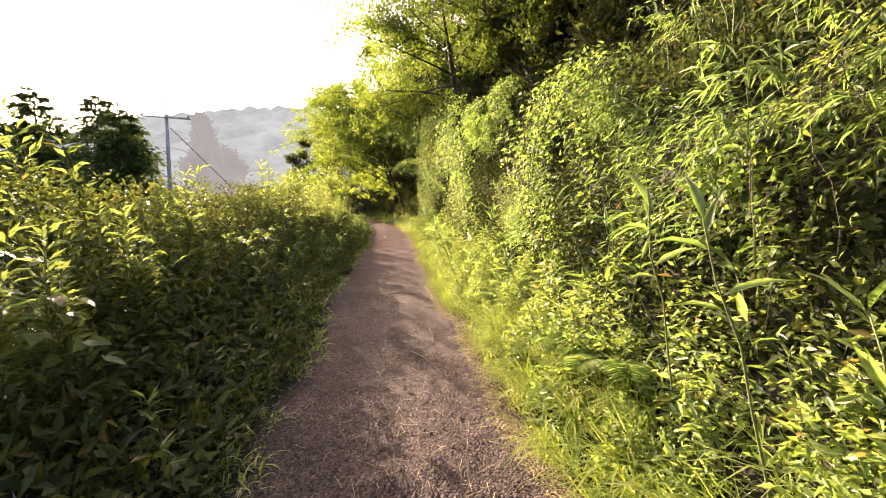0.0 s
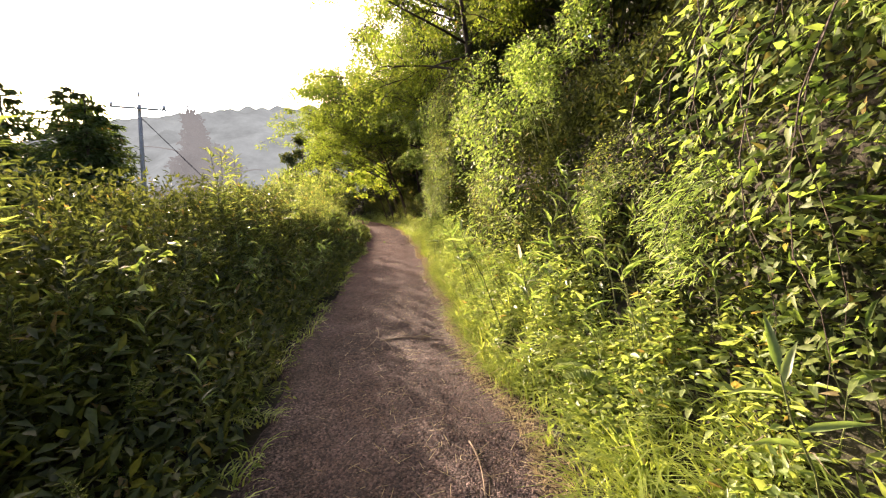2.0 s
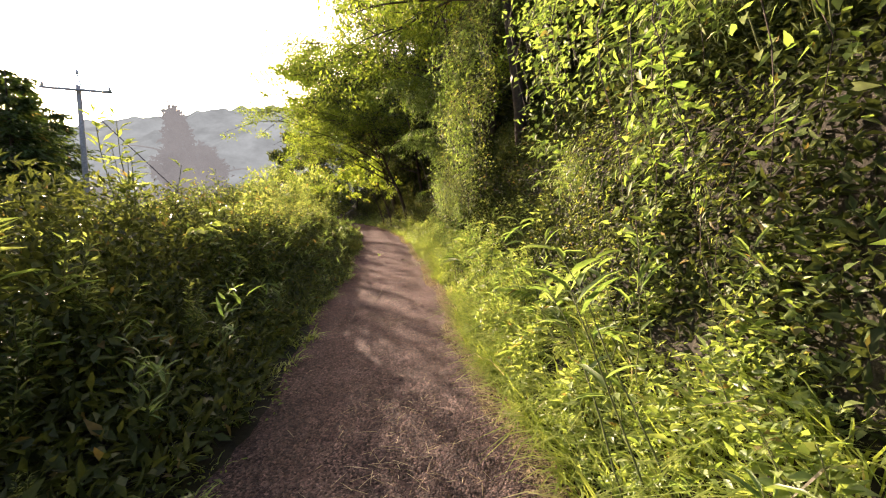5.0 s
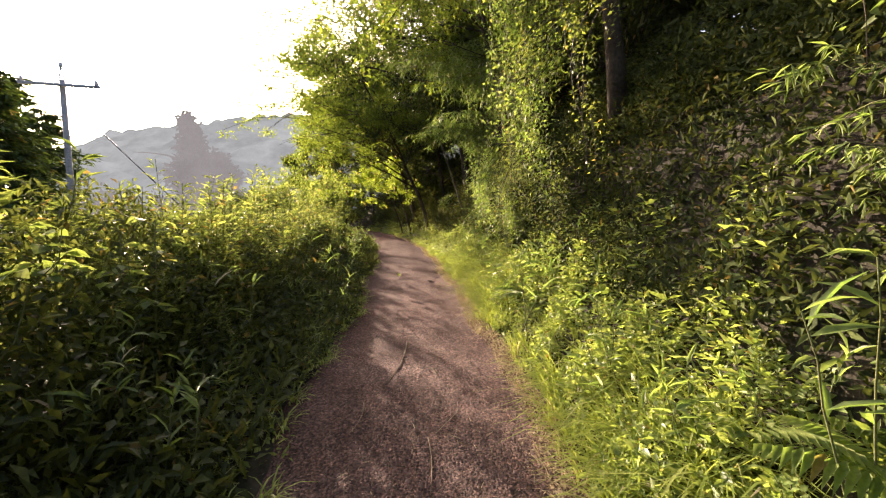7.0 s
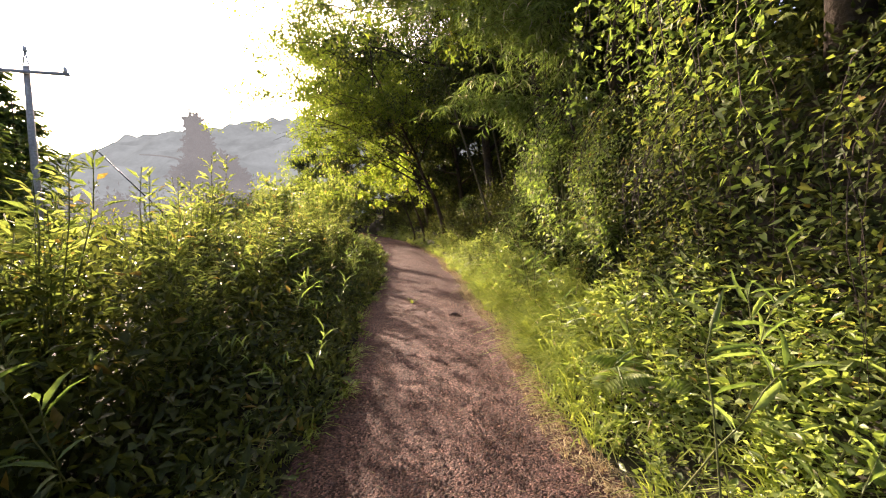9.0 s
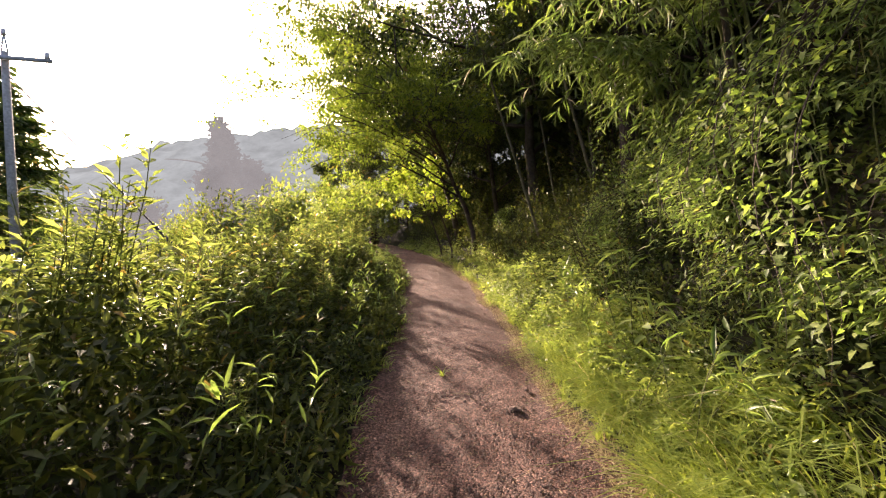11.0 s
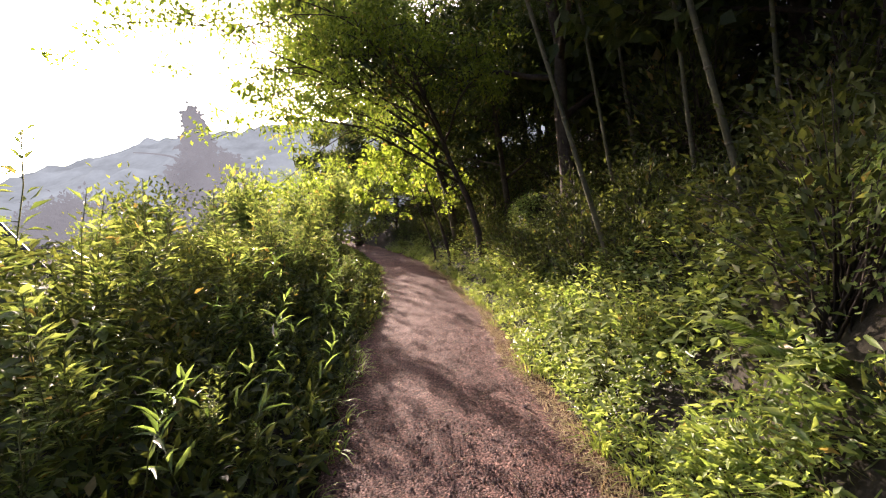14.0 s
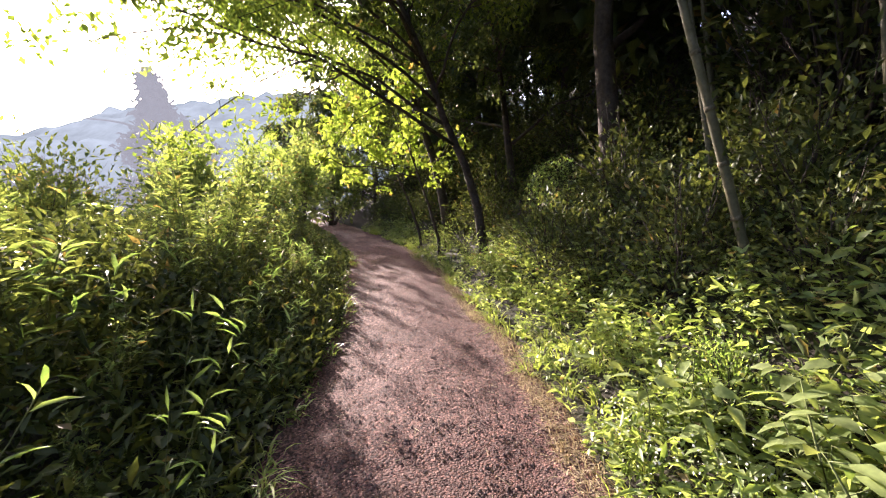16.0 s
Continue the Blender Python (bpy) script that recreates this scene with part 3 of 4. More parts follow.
def kudzu(seed, tall=1.5, count=34, leaf=0.11, label="climbing vine with big three-lobed bright leaves"):
    rng = np.random.default_rng(seed)
    ob = thing("broad_leaved_vine", label, "vine", "broad-leaved vines in the weeds")
    sticks, bl = [], []
    for _ in range(4):
        a = rng.uniform(0, 6.28)
        p = arc((rng.normal(0, 0.08), rng.normal(0, 0.08), -0.04), (math.cos(a) * 0.35, math.sin(a) * 0.35, 1), tall * rng.uniform(0.8, 1.1), 0.15, 8, 0.03, rng)
        sticks.append(tube(p, 0.005, 0.002, 4))
        m = count // 4
        for s in rng.uniform(0.35, 1, m):
            o = along(p, np.array([s]))[0]
            b = rng.uniform(0, 6.28)
            q = o + np.array([math.cos(b), math.sin(b), 0.7]) * rng.uniform(0.05, 0.12)
            sticks.append(tube([o, q], 0.002, 0.0015, 3))
            for turn in (-0.9, 0, 0.9):
                d = np.array([math.cos(b + turn), math.sin(b + turn), -0.15])
                bl.append(leaves(q, d, leaf * rng.uniform(0.55, 1.0), leaf * rng.uniform(0.5, 0.75), LEAF8, up=(-0.2, -0.4, 0.8), tilt=0.2, rng=rng))
    part("stem", joined(*sticks), STEM, ob)
    part("foliage", joined(*bl), BROAD, ob)
    return ob


def fern(seed, size=0.6, fronds=7):
    rng = np.random.default_rng(seed)
    ob = thing("fern", "green fern with feathery arching fronds", "fern", "ferns on the verge")
    for i in range(fronds):
        a = i * 6.28 / fronds + rng.normal(0, 0.2)
        p = arc((0, 0, 0), (math.cos(a), math.sin(a), 1.0), size * rng.uniform(0.8, 1.1), 0.5, 12, 0, rng)
        bits = [tube(p, 0.003, 0.001, 3)]
        across = np.array([-math.sin(a), math.cos(a), 0])
        for j, s in enumerate(np.linspace(0.15, 0.98, 18)):
            o = along(p, np.array([s]))[0]
            for w in (-1, 1):
                bits.append(leaves(o, across * w + np.array([math.cos(a), math.sin(a), 0]) * 0.4, size * 0.24 * math.sin(math.pi * (0.12 + 0.85 * (1 - s))) + 0.02, 0.028, LEAF4, tilt=0.1, rng=rng))
        part("frond", joined(*bits), VINE, ob)
    return ob


def tree(seed, name, label, tall, lean=(0, 0), girth=0.12, limbs=9, boughs=6, spread=2.4, first=0.35, clumps=150, per=46, leaf=0.075, slim=0.45, mat=None,
         pull=(0, 0), clump=0.36, group="", shape=LEAF2, droop=0.12, rise=0.55, extra=()):
    """Tapered trunk, limbs that fork into boughs, and a crown of leaf clumps round the boughs' ends."""
    rng = np.random.default_rng(seed)
    ob = thing(name, label, "tree", group)
    n = 9
    s = np.linspace(0, 1, n)
    trunk = np.c_[lean[0] * tall * s ** 1.3, lean[1] * tall * s ** 1.3, tall * s * 0.92]
    trunk[1:-1, :2] += rng.normal(0, 0.03 * tall / 6, (n - 2, 2))
    trunk[0, 2] = -0.25
    part("trunk", tube(trunk, girth, girth * 0.16, 9, 0.8), BARK, ob, smooth=True)
    tips = []
    for i in range(limbs + len(extra)):
        f = first + (0.97 - first) * (i + rng.uniform(0, 0.7)) / limbs
        if i >= limbs:
            f = extra[i - limbs][0]
        o = along(trunk, np.array([f]))[0]
        a = i * 2.4 + rng.uniform(-0.4, 0.4)
        d = np.array([math.cos(a) + pull[0], math.sin(a) + pull[1], rise * rng.uniform(0.5, 1.3)])
        length = spread * (1.1 - 0.55 * f) * rng.uniform(0.75, 1.15) * (0.7 + 0.4 * np.linalg.norm(d[:2]))
        if i >= limbs:
            d = np.array(extra[i - limbs][1]) - o
            length = float(np.linalg.norm(d))
            d[2] += droop * length
        p = arc(o, d, length, droop, 8, 0.05 * spread / 2.4, rng)
        bits = [tube(p, girth * 0.42 * (1.15 - f), 0.008, 6)]
        tips += [along(p, np.array([t]))[0] for t in (0.55, 0.7, 0.85, 1.0)]
        for t in rng.uniform(0.3, 0.95, boughs):
            o2 = along(p, np.array([t]))[0]
            d2 = unit(d) + rng.normal(0, 0.6, 3)
            q = arc(o2, d2, length * 0.45 * rng.uniform(0.6, 1.1), droop * 1.5, 5, 0.03, rng)
            bits.append(tube(q, girth * 0.12, 0.004, 4))
            tips += [q[2], q[3], q[4]]
        part("limb", joined(*bits), BARK, ob)
    tips = np.array(tips)
    pick = tips[rng.integers(0, len(tips), clumps)] + np.clip(rng.normal(0, 1, (clumps, 3)), -1.3, 1.3) * clump * 0.5
    m = clumps * per
    flat = np.array([1, 1, 0.62])
    at = np.repeat(pick, per, 0) + np.clip(rng.normal(0, 1, (m, 3)), -1.6, 1.6) * clump * 0.52 * flat
    d = rng.normal(0, 0.7, (m, 3)) + np.array([0, 0, -0.25])
    part("crown", leaves(at, d, leaf * rng.uniform(0.6, 1.35, m), leaf * slim * rng.uniform(0.75, 1.3, m), shape, tilt=0.6, rng=rng), mat or CROWN, ob)
    return ob


def conifer(seed, name, label, tall, rad, group="", layers=16, mat=None, per=85, spray=0.16, low=0.10):
    """Straight trunk with whorls of drooping boughs set with flat sprays."""
    rng = np.random.default_rng(seed)
    ob = thing(name, label, "tree", group)
    part("trunk", tube([(0, 0, -0.3), (0.02, 0, tall * 0.5), (0, 0, tall)], tall * 0.022, 0.01, 8), BARK, ob, smooth=True)
    bl = []
    for i in range(layers):
        for a in rng.uniform(0, 6.28, 7):
            f = low + (0.98 - low) * (i + rng.uniform(-0.8, 0.8)) / layers
            length = rad * (1.05 - f) ** 0.8 * rng.uniform(0.55, 1.15)
            p = arc((0, 0, tall * f), (math.cos(a), math.sin(a), 0.3), length, 0.35, 6, 0.03, rng)
            part("bough", tube(p, 0.02 * (1.2 - f), 0.004, 4), BARK, ob)
            m = int(per * (0.35 + length / rad))
            t = rng.uniform(0.15, 1.0, m)
            at = along(p, t) + rng.normal(0, 0.13, (m, 3)) * (1, 1, 0.6) * length
            d = np.array([math.cos(a), math.sin(a), -0.25]) + rng.normal(0, 0.55, (m, 3)) * (1, 1, 0.35)
            bl.append(leaves(at, d, spray * rng.uniform(0.6, 1.3, m), spray * 0.4, LEAF2, tilt=0.3, rng=rng))
    part("crown", joined(*bl), mat or NEEDLE, ob)
    return ob


def scatter(kinds, spots, rng, size=(0.85, 1.2), tip=0.0, turn=6.28, sizes=None, sink=0.0):
    """Sets the kinds out over the spots; the first of each kind takes a spot itself."""
    used = set()
    for i, (x, y) in enumerate(spots):
        k = kinds[int(rng.integers(len(kinds)))] if i >= len(kinds) else kinds[i]
        s = (sizes[i] if sizes is not None else 1.0) * rng.uniform(*size)
        m = place_at(x, y, float(ground_z(x, y)) - sink, rng.uniform(-turn / 2, turn / 2), s, rng.normal(0, tip), rng.uniform(0, 6.28))
        if k.name in used:
            copy_thing(k, m)
        else:
            used.add(k.name)
            k.matrix_basis = m


# ---- trees of the bank ----
rng = np.random.default_rng(5)
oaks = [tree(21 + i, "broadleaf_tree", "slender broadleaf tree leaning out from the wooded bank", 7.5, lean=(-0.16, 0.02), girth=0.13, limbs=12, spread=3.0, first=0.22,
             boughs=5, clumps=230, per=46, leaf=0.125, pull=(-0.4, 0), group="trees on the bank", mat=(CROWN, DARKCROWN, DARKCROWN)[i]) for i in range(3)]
spots = [(4.5, 12.0), (6.2, 13.8), (5.0, 6.8), (4.8, 2.4), (4.4, -2.5), (6.6, 20.6), (5.8, 23.4), (4.6, 26.8), (3.8, 33.5), (2.2, 37.6), (0.6, 41.5), (-2.4, 44.5), (3.6, 44.0), (2.9, 25.4), (2.2, 29.0)]
turns = [0.1, -0.3, 0.4, 0.0, 0.2, -0.2, 0.3, 0.0, 0.5, -0.1, 0.2, 0.4, 0.0, 0.1, -0.2]
order = [0, 1, 2, 2, 1, 2, 1, 2, 0, 1, 0, 1, 2, 1, 2]
seen = set()
for (x, y), a, k in zip(spots, turns, order):
    m = place_at(x, y, float(ground_z(x, y)) - 0.1, a, 1.0 + 0.25 * math.sin(x * 7 + y))
    if k in seen:
        copy_thing(oaks[k], m)
    else:
        seen.add(k)
        oaks[k].matrix_basis = m
dark = tree(31, "forest_tree", "dark forest tree with a dense crown behind the bank, shade painted in", 9.0, girth=0.16, limbs=12, spread=3.4, first=0.12, boughs=2, clumps=230, per=15, leaf=0.44, slim=0.5,
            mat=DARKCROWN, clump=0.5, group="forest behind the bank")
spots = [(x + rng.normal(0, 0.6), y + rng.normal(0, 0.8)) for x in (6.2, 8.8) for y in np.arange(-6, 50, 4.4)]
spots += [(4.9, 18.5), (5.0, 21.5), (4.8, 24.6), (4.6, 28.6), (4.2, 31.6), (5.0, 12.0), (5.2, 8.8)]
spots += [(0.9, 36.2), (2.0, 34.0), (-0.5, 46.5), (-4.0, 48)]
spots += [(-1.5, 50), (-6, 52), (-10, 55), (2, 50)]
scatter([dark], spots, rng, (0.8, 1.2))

over = tree(41, "overhanging_tree", "tree leaning over the path with backlit yellow-green leaves", 8.4, lean=(-0.36, -0.05), girth=0.15, limbs=15, spread=4.2, first=0.36,
            clumps=600, per=66, leaf=0.125, pull=(-1.0, -0.05), mat=CROWN, clump=0.48, droop=0.1, rise=1.0)
over.matrix_basis = place_at(0.9, 30.8, float(ground_z(0.9, 30.8)))
reach = tree(42, "leaning_tree", "slender tree reaching over the path with fine hazy leaves", 7.2, lean=(-0.42, -0.18), girth=0.10, limbs=11, spread=4.4, first=0.42,
             boughs=8, clumps=560, per=44, leaf=0.105, pull=(-0.7, -0.25), mat=CROWN, clump=0.3, droop=0.22, rise=0.8,
             extra=[(0.4, (-5.7, -3.4, 4.6)), (0.3, (-4.6, -3.0, 3.3)), (0.5, (-5.8, -1.6, 5.9)), (0.45, (-3.2, -4.4, 4.9)), (0.35, (-5.6, -1.0, 4.2))])
reach.matrix_basis = place_at(1.3, 27.2, float(ground_z(1.3, 27.2)))
arch_a = tree(47, "arching_tree", "tree arching high over the path with sunlit leaves", 6.6, lean=(-0.16, 0.0), girth=0.12, limbs=7, spread=2.4, first=0.45, boughs=6, clumps=330, per=50, leaf=0.095,
              pull=(-0.7, 0.1), mat=CROWN, clump=0.34, droop=0.14, rise=0.7, group="trees arching over the path",
              extra=[(0.5, (-4.0, -1.6, 3.6)), (0.4, (-3.0, 2.0, 2.9)), (0.6, (-3.8, 0.6, 4.6)), (0.7, (-1.6, 0.2, 5.0)), (0.45, (-2.5, 2.8, 2.6)), (0.6, (-3.0, -0.4, 4.2))])
arch_a.matrix_basis = place_at(2.5, 13.0, float(ground_z(2.5, 13.0)))
arch_b = tree(48, "arching_tree", "tree arching high over the path with sunlit leaves", 7.0, lean=(-0.14, 0.0), girth=0.13, limbs=7, spread=2.6, first=0.45, boughs=6, clumps=330, per=50, leaf=0.095,
              pull=(-0.8, 0.1), mat=CROWN, clump=0.34, droop=0.14, rise=0.7, group="trees arching over the path",
              extra=[(0.55, (-3.9, 0.3, 4.3)), (0.4, (-1.6, -1.3, 2.7)), (0.65, (-4.7, 1.6, 4.9)), (0.5, (-3.2, -0.8, 3.8)), (0.6, (-5.2, 2.8, 4.6))])
arch_b.matrix_basis = place_at(2.7, 19.0, float(ground_z(2.7, 19.0)))
lime = tree(43, "young_tree", "young tree with bright yellow-green leaves over the path", 4.4, lean=(-0.3, -0.1), girth=0.028, limbs=8, spread=2.1, first=0.35, clumps=70, per=56, leaf=0.062,
            slim=0.55, pull=(-0.6, -0.2), mat=LIME, clump=0.28, shape=LEAF4)
lime.matrix_basis = place_at(2.3, 16.4, float(ground_z(2.3, 16.4)) + 0.0, 0.0, 1.1)
lime_far = tree(44, "sapling", "sapling with a spray of backlit yellow leaves", 2.6, boughs=0, lean=(-0.35, -0.1), girth=0.035, limbs=6, spread=1.5, first=0.45, clumps=26, per=34, leaf=0.10,
                slim=0.75, pull=(-0.7, -0.3), mat=LIME, clump=0.22, shape=LEAF4)
lime_far.matrix_basis = place_at(0.55, 30.4, float(ground_z(0.55, 30.4)))
for x, y, size, turn in ((0.5, 28.6, 1.3, 0.2), (0.1, 30.0, 1.3, -0.3)):
    copy_thing(lime_far, place_at(x, y, float(ground_z(x, y)), turn, size))
fir = conifer(45, "conifer", "dark conifer with flat layered boughs on the bank", 5.4, 2.0, mat=NEEDLE, layers=9, per=330, spray=0.06, low=0.34)
fir.matrix_basis = place_at(2.8, 16.4, float(ground_z(2.8, 16.4)))
screen = tree(46, "roadside_tree", "low tree with fine leaves closing the bend", 4.2, girth=0.08, limbs=12, spread=2.2, first=0.08, clumps=150, per=40, leaf=0.08, mat=CROWN, clump=0.38,
              group="low trees at the bend")
scatter([screen], [(-2.0, 39.5), (-4.6, 42), (-0.4, 37.2), (-7.5, 42), (-10.5, 38.5), (-6.2, 45), (-3.0, 42.5), (-9.0, 45)], rng, (0.8, 1.15))


# ---- bamboo culms in the hollow ----
def bamboo(seed, tall, lean, girth):
    rng = np.random.default_rng(seed)
    ob = thing("bamboo", "tall leaning bamboo culm with ringed joints", "bamboo", "bamboo culms in the wood")
    n = 13
    s = np.linspace(0, 1, n)
    p = np.c_[lean[0] * tall * s, lean[1] * tall * s, tall * s - 0.1]
    part("culm", tube(p, girth, girth * 0.45, 10), CULM, ob, smooth=True)
    for i in range(1, 20):
        f = i / 20
        c = along(p, np.array([f - 0.0022, f, f + 0.0022]))
        r = girth * (1 - 0.55 * f) * 1.09
        part("joint", tube(c, r, r, 8), NODE, ob)
    m = 520
    t = rng.uniform(0.55, 1, m)
    at = along(p, t) + rng.normal(0, 0.45, (m, 3))
    part("foliage", leaves(at, rng.normal(0, 0.7, (m, 3)) + np.array([0, 0, -0.5]), rng.uniform(0.09, 0.16, m), 0.018, LEAF2, rng=rng), SASA, ob)
    return ob


for i, (x, y, lx, tall, g) in enumerate([(2.3, 21.9, -0.33, 7.0, 0.034), (3.0, 23.3, -0.20, 7.5, 0.03), (3.5, 22.2, -0.14, 7.5, 0.03), (3.1, 20.7, -0.30, 7.0, 0.036),
                                         (4.1, 21.6, -0.10, 8.0, 0.032), (3.9, 24.6, -0.16, 7.5, 0.04), (4.4, 23.4, -0.05, 8.0, 0.032), (3.6, 19.4, -0.22, 7.0, 0.04)]):
    bamboo(60 + i, tall, (lx, 0.06), g).matrix_basis = place_at(x, y, float(ground_z(x, y)))

# ---- bank: thicket bamboo, vines, shrubs ----
rng = np.random.default_rng(6)
thicket = [bamboo_shrub(70 + i, 1.7 + 0.2 * i) for i in range(4)]
spots = [(float(right_edge(y)) + rng.uniform(0.95, 1.2), y) for y in (-2.2, -1.2, -0.3, 1.1, 3.6)]
spots += [(2.0, 9.5)]
spots += [(float(right_edge(y)) + rng.uniform(1.3, 1.9), y) for y in (-1.8, 0.2, 1.5, 3.0, 8.2)]
spots += [(2.3, 15.5), (1.9, 14.9)]
scatter(thicket, spots, rng, (0.8, 1.12), 0.08, turn=1.2)

arches = [arching_bamboo(71 + 10 * i, 2.0 + 0.25 * i, 1.8 + 0.25 * i, 6) for i in range(3)]
scatter(arches, [(2.1, 16.4), (2.3, 16.1), (2.4, 16.7)], rng, (0.9, 1.05), 0.03, turn=0.2)
danglers = [dangling_vine(76), dangling_vine(77, 1.9, 6)]
for i, (x, y, z) in enumerate([(2.0, 17.1, 3.5), (1.6, 16.9, 3.5), (2.1, 15.6, 3.4), (1.5, 14.0, 3.6), (2.2, 18.0, 3.8), (1.3, 12.6, 3.6)]):
    if i < 2:
        danglers[i].matrix_basis = place_at(x, y, z, 0.3 * i)
    else:
        copy_thing(danglers[i % 2], place_at(x, y, z, 0.7 * i, 0.8 + 0.04 * i))

# billowing curtains of creeper over the cut bank
drapes = [vine_drape(80 + i, (1.3, 1.1, 1.5)[i], (1.6, 1.3, 1.8)[i], (1900, 1500, 2100)[i], (0.055, 0.07, 0.045)[i]) for i in range(3)]
drapes.append(vine_drape(84, 1.4, 1.6, 1900, 0.042, mat=SHRUB, shape=LEAF4, label="bushy curtain of small olive leaves on the bank"))
drapes.append(vine_drape(85, 1.3, 1.5, 1700, 0.10, mat=SASA, shape=LEAF4, label="tumbling curtain of long pointed bamboo leaves on the bank", slim=0.3))
curtains = [(0, 1.95, 0.3, 2.4, 0.85), (3, 1.9, 1.1, 2.25, 0.8), (1, 1.9, 1.8, 1.9, 0.6), (4, 1.9, 2.4, 2.1, 0.75), (0, 1.7, 3.3, 2.6, 0.85), (2, 1.65, 4.1, 2.5, 0.95), (4, 1.6, 4.3, 1.6, 0.65),
            (3, 1.7, 5.0, 1.9, 0.6), (1, 1.75, 5.7, 3.1, 0.85), (1, 1.35, 6.0, 2.7, 0.6), (4, 1.95, 5.6, 1.7, 0.65), (1, 1.75, 6.3, 2.8, 0.8), (1, 1.65, 6.9, 3.1, 0.95), (2, 1.6, 7.5, 2.8, 1.05), (3, 1.65, 7.9, 1.9, 0.8),
            (0, 1.55, 8.5, 2.9, 1.0), (3, 1.6, 8.8, 1.9, 0.75), (2, 1.6, 9.3, 3.6, 1.0), (3, 1.5, 12.1, 3.1, 1.1), (3, 1.5, 12.4, 2.0, 0.85), (3, 1.5, 12.2, 4.2, 1.1), (2, 1.5, 12.9, 4.3, 1.1), (0, 1.7, 13.6, 4.0, 1.0),
            (2, 1.55, 12.9, 3.0, 1.0), (3, 1.5, 13.5, 2.2, 0.85), (0, 1.7, 14.3, 2.0, 0.7), (2, 1.5, 15.2, 2.4, 0.85), (4, 1.6, 15.6, 2.1, 0.75), (1, 1.7, 16.5, 2.1, 0.75), (3, 1.7, 15.3, 1.5, 0.6),
            (3, 1.85, 17.5, 1.7, 0.7), (0, 2.1, 18.3, 1.9, 0.75), (0, 1.9, 25.2, 1.9, 0.8), (1, 1.6, -0.4, 1.5, 0.6), (4, 1.75, -0.9, 2.4, 0.9)]
seen = set()
for k, x, y, z, size in curtains:
    m = place_at(x, y, z, rng.normal(0, 0.3), size, rng.normal(0, 0.12), rng.uniform(0, 6.28))
    if k in seen:
        copy_thing(drapes[k], m)
    else:
        seen.add(k)
        drapes[k].matrix_basis = m

bushes = [shrub(90 + i, leaf=(0.055, 0.065, 0.055)[i], mat=(SHRUB, SHRUB, VINE)[i], shape=LEAF2) for i in range(3)]
# Same shrubs as above, dimmed in colour for the wood's shade.
dim = [shrub(94 + i, leaf=0.065, mat=DIM, shape=LEAF2, label="leafy shrub in the wood with shade painted into its leaves") for i in range(2)]
shade, shade_sizes = [], []
spots, sizes = [], []
for y in np.arange(-4, 40, 1.05):
    for d, s in ((1.2, 0.7), (2.1, 0.95), (3.6, 1.3)):
        if (y < 18 and d < 2) or (y < 19 and 2 < d < 3) or rng.uniform() < 0.25:
            continue
        (spots if d < 2 and y < 19 else shade).append((float(right_edge(y)) + d + rng.normal(0, 0.15), y + rng.normal(0, 0.25)))
        (sizes if d < 2 and y < 19 else shade_sizes).append(s)
for y in np.arange(17.6, 26, 0.8):
    shade.append((float(right_edge(y)) + rng.uniform(1.4, 2.3), y))
    shade_sizes.append(0.55)
for y in np.arange(20.3, 37, 1.0):
    spots.append((float(right_edge(y)) + rng.uniform(0.55, 0.8), y))
    sizes.append(0.5)
scatter(bushes, spots, rng, (0.85, 1.2), 0.1, sizes=sizes, sink=0.08)
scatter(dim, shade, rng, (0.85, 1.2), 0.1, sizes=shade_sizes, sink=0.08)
mound = shrub(97, 1.5, 2.6, 2000, 0.11, 0.8, WEED, HEART, "mound of bushes overgrown with broad vine leaves", "overgrown_mound")
scatter([mound], [(-5.6, 34.2), (-6.6, 32.2), (-4.6, 36.5), (-8.2, 34.6), (-3.9, 38.8)], rng, (1.1, 1.3))

# ---- verge plants ----
herbs = [broad_plant(100 + i, 0.5 + 0.08 * i, leaf=0.125) for i in range(3)]
spots = [(float(right_edge(y)) + rng.uniform(0.25, 1.1), y) for y in np.r_[rng.uniform(19.3, 21.8, 26), rng.uniform(13, 18, 4)]]
scatter(herbs, spots, rng, (0.75, 1.25), 0.12)
leafy = broad_plant(104, 0.42, leaf=0.085, label="low herb with rounded light green leaves")
spots = [(float(right_edge(y)) + rng.uniform(0.25, 0.75), y) for y in rng.uniform(3.5, 14, 22)]
scatter([leafy], spots, rng, (0.85, 1.2), 0.15)
ferns = [fern(110), fern(111, 0.5, 6)]
scatter(ferns, [(1.65, 2.5), (1.6, 2.9), (1.6, 4.9), (1.65, 9.4), (1.6, 13.2), (2.0, 19.0)], rng, (0.8, 1.2), 0.1)
kudzus = [kudzu(115), kudzu(116, 1.3)]
scatter(kudzus, [(-2.3, 17.1), (-3.0, 15.8), (-2.0, 12.6), (-2.9, 14.2), (-2.0, 10.3), (-1.5, 2.4), (-2.2, 9.0), (-1.9, 17.6), (-2.5, 16.6), (-2.3, 18.0), (-2.3, 12.0), (-2.6, 17.4), (-2.4, 18.8), (-2.0, 19.6), (-1.7, 11.2), (-1.9, 7.6), (-1.8, 5.0), (-2.3, 3.6), (-2.6, 6.2)], rng, (0.85, 1.15), 0.1)

# ---- weeds of the left side ----
rng = np.random.default_rng(7)


def weed_height(d):
    return np.interp(d, [0, 0.3, 0.6, 1.0, 1.5, 2.0, 2.6, 4, 6], [0.08, 0.16, 0.36, 0.70, 1.2, 1.58, 1.84, 1.95, 2.0])


